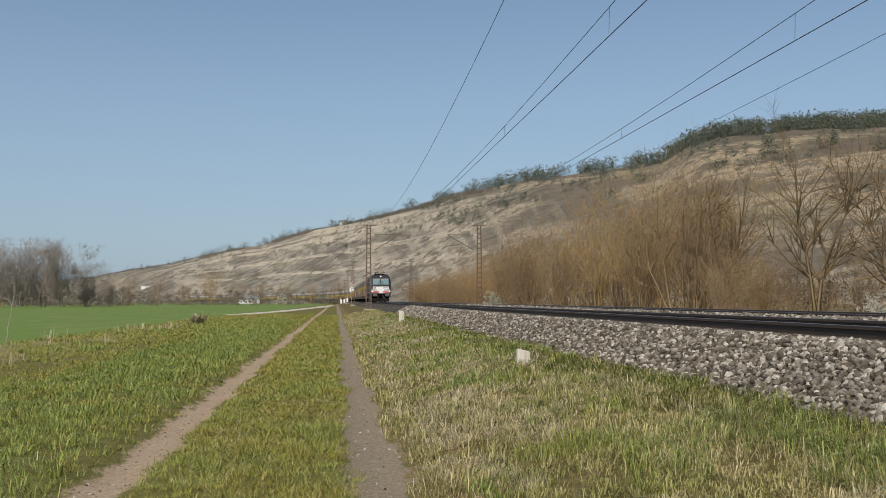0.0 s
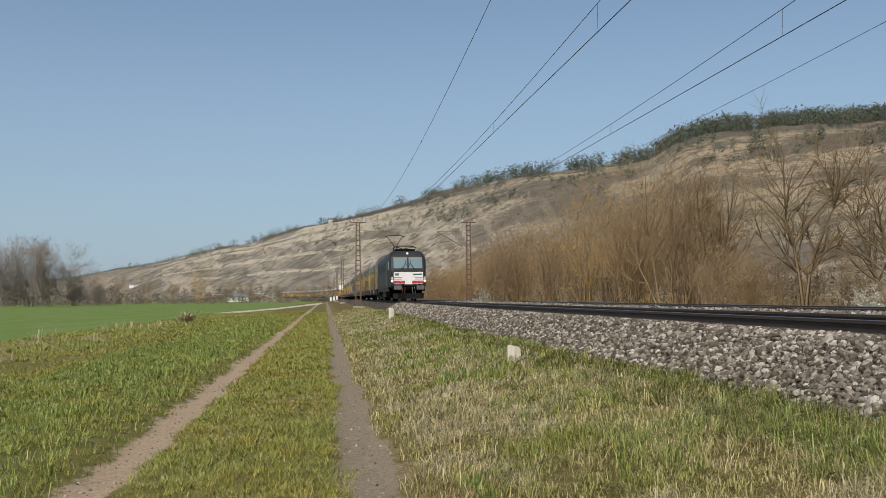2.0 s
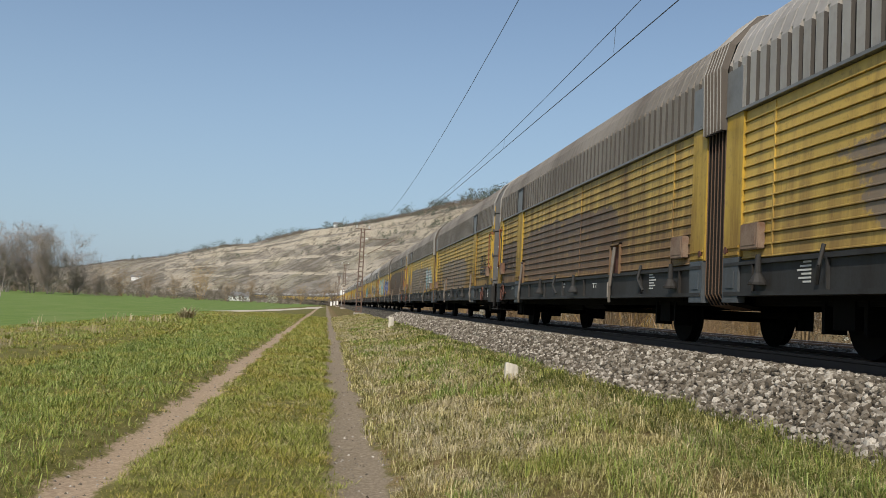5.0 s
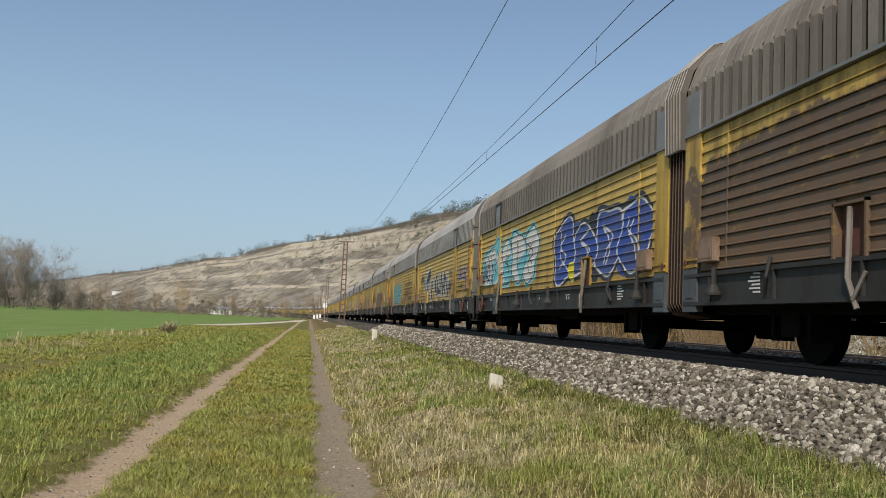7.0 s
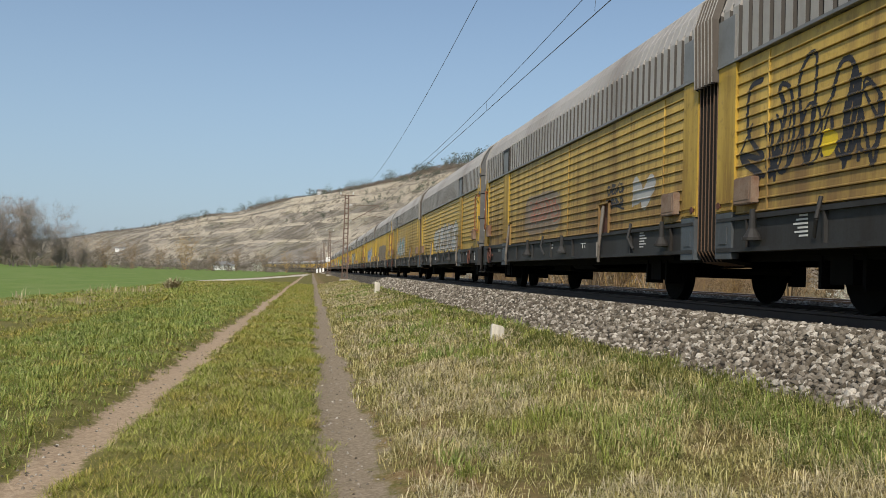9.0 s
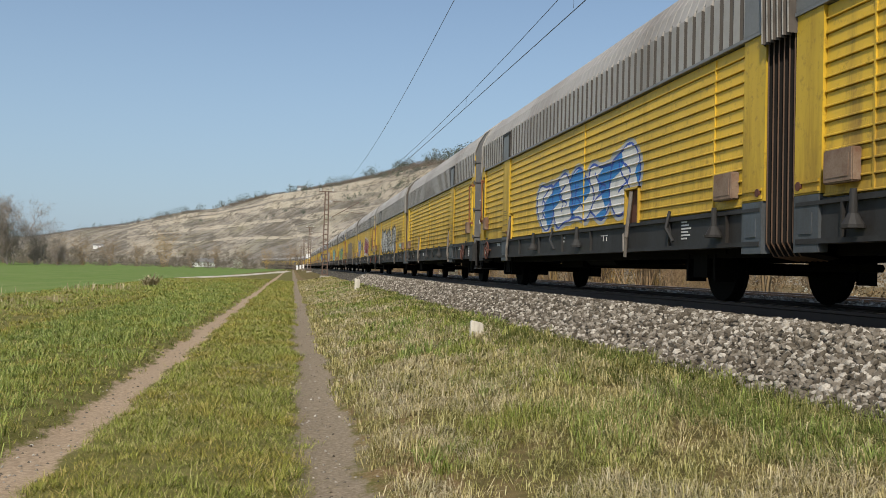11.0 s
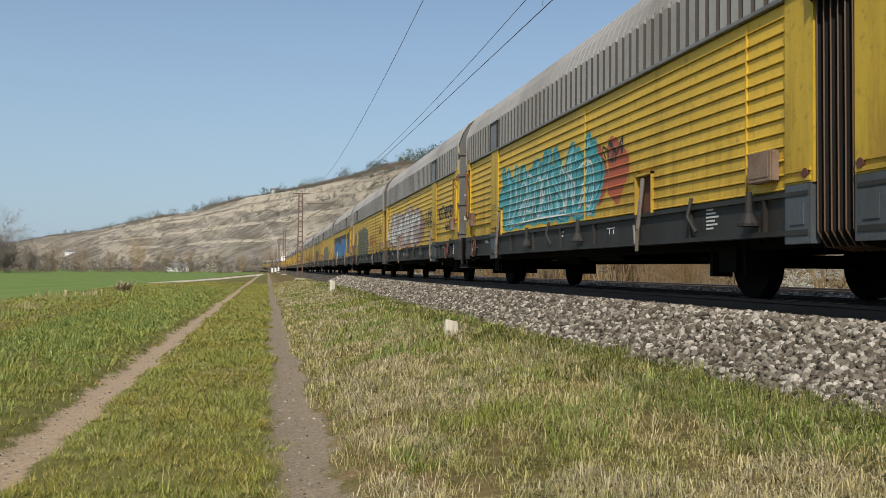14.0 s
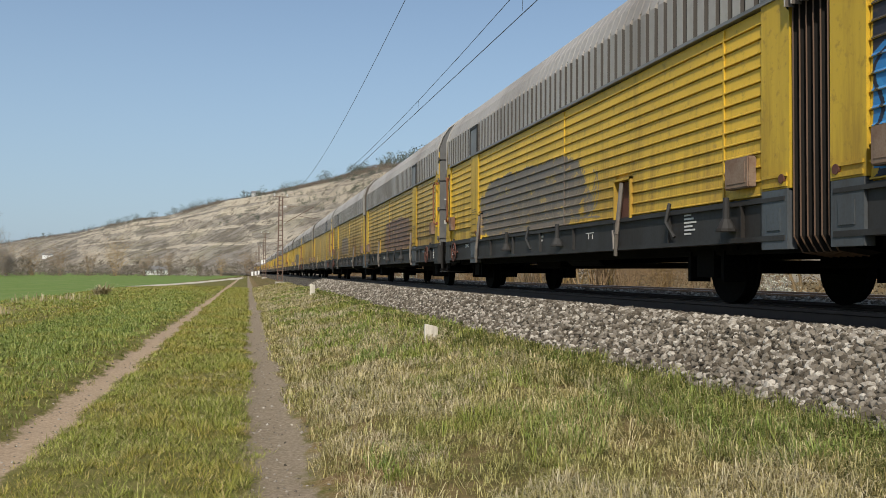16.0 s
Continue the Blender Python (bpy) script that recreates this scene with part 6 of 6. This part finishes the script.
def lettering(text, wagon, y, z, size, material, name="scrawl", x=-1.4545, turn=0.0):
    """Sprayed letters on a wagon's near side, read along the train."""
    cu = bpy.data.curves.new(name, "FONT")
    cu.body, cu.size, cu.align_x, cu.align_y = text, size, "CENTER", "CENTER"
    cu.shear, cu.offset = 0.15, 0.004
    temp = bpy.data.objects.new(name, cu)
    me = bpy.data.meshes.new_from_object(temp)
    bpy.data.objects.remove(temp)
    for v in me.vertices:
        a, b = v.co.x, v.co.y
        a, b = a * math.cos(turn) - b * math.sin(turn), a * math.sin(turn) + b * math.cos(turn)
        v.co = (x, y - a, z + b)
    me.materials.clear()
    part(name, me, material, wagon, "dark sprayed letters")


SPRAY = worn("sprayed_ink", (0.03, 0.03, 0.05), (0.09, 0.07, 0.04), 0.5, 5, 0.6)
SPRAY_BLUE = worn("sprayed_blue_ink", (0.035, 0.04, 0.14), (0.12, 0.10, 0.06), 0.4, 5, 0.6)
for text, y, z in (("1", 15.02, 2.45), ("6", 14.98, 2.06), ("1", 15.02, 1.68), ("1", 16.22, 2.45), ("6", 16.18, 2.10), ("1", 16.20, 1.76)):
    lettering(text, wagons[3], y, z, 0.34, SPRAY)
for text, y, z, a in (("S", 13.6, 2.12, 0.2), ("M", 13.25, 2.15, -0.1), ("A", 12.9, 2.02, 0.1), ("R", 12.55, 1.88, -0.2)):
    lettering(text, wagons[3], y, z, 0.46, SPRAY_BLUE, "scrawl", -1.438, a)


# ---- locomotive ----
LOCO_GREY = worn("dark_grey_loco_paint", (0.022, 0.023, 0.026), (0.045, 0.040, 0.033), 0.5, 0.8, 0.5, streak=True, gloss=0.25)
LAMP_RIM = worn("pale_lamp_surround", (0.30, 0.30, 0.29), (0.12, 0.11, 0.10), 0.5, 5, 0.5)
LOCO_WHITE = worn("white_loco_paint", (0.75, 0.74, 0.72), (0.35, 0.3, 0.25), 0.35, 2.0, 0.4)
LOCO_RED = worn("red_loco_paint", (0.45, 0.02, 0.03), (0.2, 0.05, 0.04), 0.3, 2.0, 0.4)
gl = Nodes("windscreen_glass", 0.06, 0, 0.8)
GLASS = gl.done((0.16, 0.24, 0.26))
lamp = Nodes("headlamp_lens", 0.2)
lamp.b.inputs["Emission Color"].default_value = (1, 0.93, 0.75, 1)
lamp.b.inputs["Emission Strength"].default_value = 1.1
LAMP = lamp.done((0.9, 0.88, 0.8))
LOCO_L = 18.98
loco = tagged(new("locomotive"), "dark grey electric locomotive with white and red front", "locomotive")


def section(bm, y, w, zb, zt, sh):
    """A cross-section with rounded shoulders."""
    half = [(w, zb)] + [(w - sh + sh * math.cos(a), zt - sh * 1.25 + sh * 1.25 * math.sin(a)) for a in (0, 0.3, 0.6, 0.9, 1.2, 1.45)]
    return [bm.verts.new((x, y, z)) for x, z in [(-x, z) for x, z in half] + half[::-1]]


bm = bmesh.new()
cuts = [(0.72, 1.28, 1.18, 2.20, 0.12), (0.86, 1.35, 1.15, 2.36, 0.14), (1.38, 1.40, 1.12, 3.52, 0.34), (1.55, 1.42, 1.11, 3.76, 0.5), (1.85, 1.46, 1.10, 3.93, 0.6), (2.4, 1.49, 1.08, 3.99, 0.66)]
cuts += [(LOCO_L - y, w, zb, zt, sh) for y, w, zb, zt, sh in cuts[::-1]]
rows = [section(bm, *c) for c in cuts]
for a, b in zip(rows, rows[1:]):
    for i in range(len(a)):
        bm.faces.new((a[i - 1], a[i], b[i], b[i - 1]))
bm.faces.new(rows[0])
bm.faces.new(rows[-1][::-1])
body = part("body", bm, LOCO_GREY, loco)
for f in body.data.polygons:
    f.use_smooth = abs(f.normal.z) > 0.15 and abs(f.normal.y) < 0.3
for end in (0, 1):
    fy = (lambda y: LOCO_L - y) if end else (lambda y: y)

    def fbox(name, mat, x0, x1, y0, y1, z0, z1, label="", lean=0.0, z_ref=0.0):
        bm = bmesh.new()
        a, b = sorted((y0, y1))
        vs = box(bm, x0, x1, a, b, z0, z1)
        for v in vs:
            v.co.y = fy(v.co.y + (v.co.z - z_ref) * lean)
        return part(name, bm, mat, loco, label)

    fbox("apron", LOCO_WHITE, -1.14, 1.14, 0.665, 0.74, 1.30, 2.26, "white front panel", 0.09, 1.75)
    for s in (-1, 1):
        for z in (1.385, 1.49):
            fbox("red_stripe", LOCO_RED, min(s * 0.28, s * 1.15), max(s * 0.28, s * 1.15), 0.655, 0.70, z, z + 0.09, "", 0.09, 1.75)
        for z in (1.68, 1.82):
            fbox("dark_stripe", LOCO_GREY, min(s * 0.5, s * 1.15), max(s * 0.5, s * 1.15), 0.655, 0.70, z, z + 0.035, "", 0.09, 1.75)
        fbox("windscreen", GLASS, min(s * 0.06, s * 1.12), max(s * 0.06, s * 1.12), 0.835, 0.93, 2.55, 3.42, "greenish windscreen pane", 0.44, 2.36)
        bm = bmesh.new()
        bar(bm, (s * 0.50, fy(0.84), 2.46), (s * 0.16, fy(1.05), 2.98), 0.022)
        bar(bm, (s * 0.10, fy(0.93), 2.75), (s * 0.22, fy(1.15), 3.22), 0.016)
        part("wiper", bm, BLACK, loco)
        for zz in (1.30, 1.36):
            fbox("chin_shadow_strip", BLACK, min(s * 0.30, s * 1.13), max(s * 0.30, s * 1.13), 0.655, 0.70, zz - 0.005, zz + 0.012, "", 0.09, 1.75)
        fbox("lamp_housing", LAMP_RIM, min(s * 1.17, s * 1.36), max(s * 1.17, s * 1.36), 0.69, 0.9, 1.44, 1.90, "pale lamp housing", 0.09, 1.75)
        bm = bmesh.new()
        bar(bm, (s * 1.26, fy(0.66), 1.57), (s * 1.26, fy(0.72), 1.57), 0.075, 14)
        part("headlamp", bm, LAMP, loco, "lit round headlamp")
        bm = bmesh.new()
        bar(bm, (s * 1.26, fy(0.66), 1.77), (s * 1.26, fy(0.72), 1.77), 0.07, 14)
        part("tail_lamp", bm, PORCELAIN, loco, "unlit round lamp")
        bm = bmesh.new()
        bar(bm, (s * 0.875, fy(0.12), 1.03), (s * 0.875, fy(0.7), 1.03), 0.13, 12)
        part("buffer_stem", bm, BLACK, loco)
        bm = bmesh.new()
        vs = box(bm, s * 0.875 - 0.3, s * 0.875 + 0.3, 0.0, 0.12, 0.86, 1.2)
        for v in vs:
            v.co.y = fy(v.co.y)
        bmesh.ops.bevel(bm, geom=bm.edges[:], offset=0.04, segments=2, affect="EDGES")
        part("buffer_plate", bm, END_GREY, loco, "oblong buffer plate")
    fbox("screen_post", LOCO_GREY, -0.07, 0.07, 0.822, 0.93, 2.48, 3.46, "", 0.44, 2.36)
    for s in (-1, 1):
        fbox("screen_blind", HATCH_GREY, min(s * 0.08, s * 1.10), max(s * 0.08, s * 1.10), 0.828, 0.90, 3.26, 3.41, "pale sun blind", 0.44, 2.36)
        fbox("side_grille", GREY_FRAME, min(s * 0.62, s * 1.05), max(s * 0.62, s * 1.05), 0.66, 0.72, 2.42, 2.49, "", 0.3, 2.3)
        bm = bmesh.new()
        for x in (0.28, 0.46):
            bar(bm, (s * x, fy(0.62), 1.14), (s * x, fy(0.52), 0.98), 0.03)
            bar(bm, (s * x, fy(0.52), 0.98), (s * (x + 0.06), fy(0.60), 0.58), 0.028)
        part("air_hose", bm, HATCH_GREY if s > 0 else RUST, loco, "hanging brake hose")
        bm = bmesh.new()
        bar(bm, (s * 0.60, fy(0.62), 1.24), (s * 1.08, fy(0.62), 1.24), 0.015)
        part("step_rail", bm, END_GREY, loco)
    fbox("nose_sill", GREY_FRAME, -1.2, 1.2, 0.70, 0.8, 2.30, 2.42, "", 0.2, 2.3)
    fbox("number_bar", LOCO_GREY, 0.35, 1.05, 0.652, 0.69, 2.03, 2.12, "", 0.09, 1.75)
    fbox("badge", END_GREY, -1.05, -0.75, 0.652, 0.69, 1.98, 2.16, "grey badge panel", 0.09, 1.75)
    bm = bmesh.new()
    bar(bm, (0, fy(1.46), 3.73), (0, fy(1.62), 3.73), 0.075, 14)
    part("top_lamp", bm, LAMP, loco, "lit round lamp above the windscreen")
    fbox("head_beam", BLACK, -1.25, 1.25, 0.55, 0.75, 0.85, 1.18)
    fbox("snow_plough", GREY_FRAME, -1.2, 1.2, 0.75, 0.85, 0.18, 0.6, "grey rail guard plate", -0.4, 0.6)
    bm = bmesh.new()
    bar(bm, (0, fy(0.35), 1.0), (0, fy(0.7), 1.0), 0.07)
    for x in (-0.4, -0.2, 0.2, 0.45):
        bar(bm, (x, fy(0.5), 1.0), (x * 1.1, fy(0.6), 0.55), 0.025)
    part("coupling", bm, BLACK, loco)
    # bogie
    yc = fy(4.6)
    bm = bmesh.new()
    for s in (-1, 1):
        box(bm, min(s * 1.0, s * 1.2), max(s * 1.0, s * 1.2), yc - 2.1, yc + 2.1, 0.55, 0.95)
        for o in (-1.3, 0, 1.3):
            box(bm, min(s * 1.15, s * 1.3), max(s * 1.15, s * 1.3), yc + o - 0.3, yc + o + 0.3, 0.35, 0.85)
        bar(bm, (s * 1.25, yc - 0.8, 0.6), (s * 1.25, yc - 0.8, 1.15), 0.09)
        bar(bm, (s * 1.25, yc + 0.8, 0.6), (s * 1.25, yc + 0.8, 1.15), 0.09)
    box(bm, -1.0, 1.0, yc - 1.9, yc + 1.9, 0.6, 1.1)
    part("bogie", bm, BLACK, loco)
    for o in (-1.3, 1.3):
        bm = bmesh.new()
        bar(bm, (-0.8, yc + o, 0.62), (0.8, yc + o, 0.62), 0.1, 8)
        for s in (-1, 1):
            bar(bm, (s * 0.69, yc + o, 0.625), (s * 0.83, yc + o, 0.625), 0.62, 28)
        part("wheelset", bm, BLACK, loco)
    for s in (-1, 1):
        bm = bmesh.new()
        box(bm, min(s * 1.485, s * 1.505), max(s * 1.485, s * 1.505), min(fy(2.5), fy(3.1)), max(fy(2.5), fy(3.1)), 1.3, 3.2)
        part("cab_door", bm, LOCO_GREY, loco)
        for yy in (2.42, 3.18):
            bm = bmesh.new()
            bar(bm, (s * 1.54, fy(yy), 1.25), (s * 1.54, fy(yy), 3.1), 0.013)
            part("handrail", bm, END_GREY, loco, "bright steel handrail")
        bm = bmesh.new()
        box(bm, min(s * 1.44, s * 1.495), max(s * 1.44, s * 1.495), min(fy(1.75), fy(2.3)), max(fy(1.75), fy(2.3)), 2.45, 3.1)
        part("cab_window", bm, GLASS, loco)
    # folded or raised current collector
    py = fy(3.9)
    bm = bmesh.new()
    box(bm, -0.8, 0.8, py - 0.7, py + 0.7, 4.08, 4.16)
    for x in (-0.6, 0.6):
        for o in (-0.5, 0.5):
            bar(bm, (x, py + o, 3.9), (x, py + o, 4.1), 0.07)
    part("collector_base", bm, BLACK, loco)
    up = 6.1 if end else 4.45
    bm = bmesh.new()
    knee = (py - 1.5 if end else py + 1.3, 5.0 if end else 4.3)
    for s in (-1, 1):
        bar(bm, (s * 0.25, py, 4.16), (s * 0.12, knee[0], knee[1]), 0.04)
        bar(bm, (s * 0.12, knee[0], knee[1]), (s * 0.75, py + 0.1, up - 0.05), 0.028)
    part("collector_arm", bm, BLACK, loco)
    bm = bmesh.new()
    for o in (-0.15, 0.25):
        bar(bm, (-0.6, py + o, up), (0.6, py + o, up), 0.03)
        for s in (-1, 1):
            bar(bm, (s * 0.6, py + o, up), (s * 0.95, py + o, up - 0.18), 0.02)
    part("contact_strip", bm, BLACK, loco)
bm = bmesh.new()
for s in (-1, 1):
    box(bm, min(s * 1.30, s * 1.47), max(s * 1.30, s * 1.47), 2.4, LOCO_L - 2.4, 0.78, 1.09)
    box(bm, min(s * 0.9, s * 1.35), max(s * 0.9, s * 1.35), 7.4, 11.4, 0.35, 0.8)
part("side_skirt", bm, GREY_FRAME, loco)
for s in (-1, 1):
    for y0, y1, z0, z1, name in ((3.6, 15.4, 1.20, 1.23, "belt_line"), (3.6, 15.4, 3.02, 3.05, "roof_line"), (7.6, 7.63, 1.23, 3.02, "panel_joint"), (11.3, 11.33, 1.23, 3.02, "panel_joint")):
        bm = bmesh.new()
        box(bm, min(s * 1.485, s * 1.498), max(s * 1.485, s * 1.498), y0, y1, z0, z1)
        part(name, bm, GREY_FRAME, loco)
    for k in range(4):
        bm = bmesh.new()
        y0 = 4.6 + k * 2.6
        for i in range(7):
            box(bm, min(s * 1.47, s * 1.503), max(s * 1.47, s * 1.503), y0, y0 + 1.6, 2.42 + 0.08 * i, 2.46 + 0.08 * i)
        part("vent_grille", bm, GREY_FRAME, loco, "dark louvred vent")
bm = bmesh.new()
for y in (6.5, 8.5, 10.5, 12.5):
    box(bm, -0.85, 0.85, y - 0.8, y + 0.8, 3.96, 4.12)
part("roof_housing", bm, LOCO_GREY, loco)


# ---- the run of the train ----
TRAIN_T = [0, 1.5, 2, 2.5, 3, 5.5, 6, 6.5, 7, 7.5, 8, 8.5, 9, 9.5, 12, 12.5, 13, 13.5, 14, 14.5, 15, 15.5, 16]
# place of the leading buffers along the line at those times
TRAIN_Y = [131.0, 86.2, 70.2, 54.3, 38.4, -39.37, -53.8, -69.82, -85.5, -101.68, -117.32, -133.18, -148.91, -166.0, -245.4, -261.32, -277.03, -293.15, -308.72, -323.7, -339.57, -355.48, -371.13]


def line_pose(y, length):
    """The pose on the near track of a vehicle whose leading end is at y."""
    a, b = bend(y), bend(y + length)
    return pose(TRACK_X + a[0], y, RAIL_Z, 0, 0, math.degrees(math.atan2(a[0] - b[0], length)))


def motions():
    times = [k * 0.5 for k in range(33)]
    lead = np.interp(times, TRAIN_T, TRAIN_Y)
    walk(loco, [(t, line_pose(y, LOCO_L)) for t, y in zip(times, lead)])
    for k, w in enumerate(wagons):
        walk(w, [(t, line_pose(y + FIRST + 2 * UNIT * k, 2 * UNIT)) for t, y in zip(times, lead)])


motions()
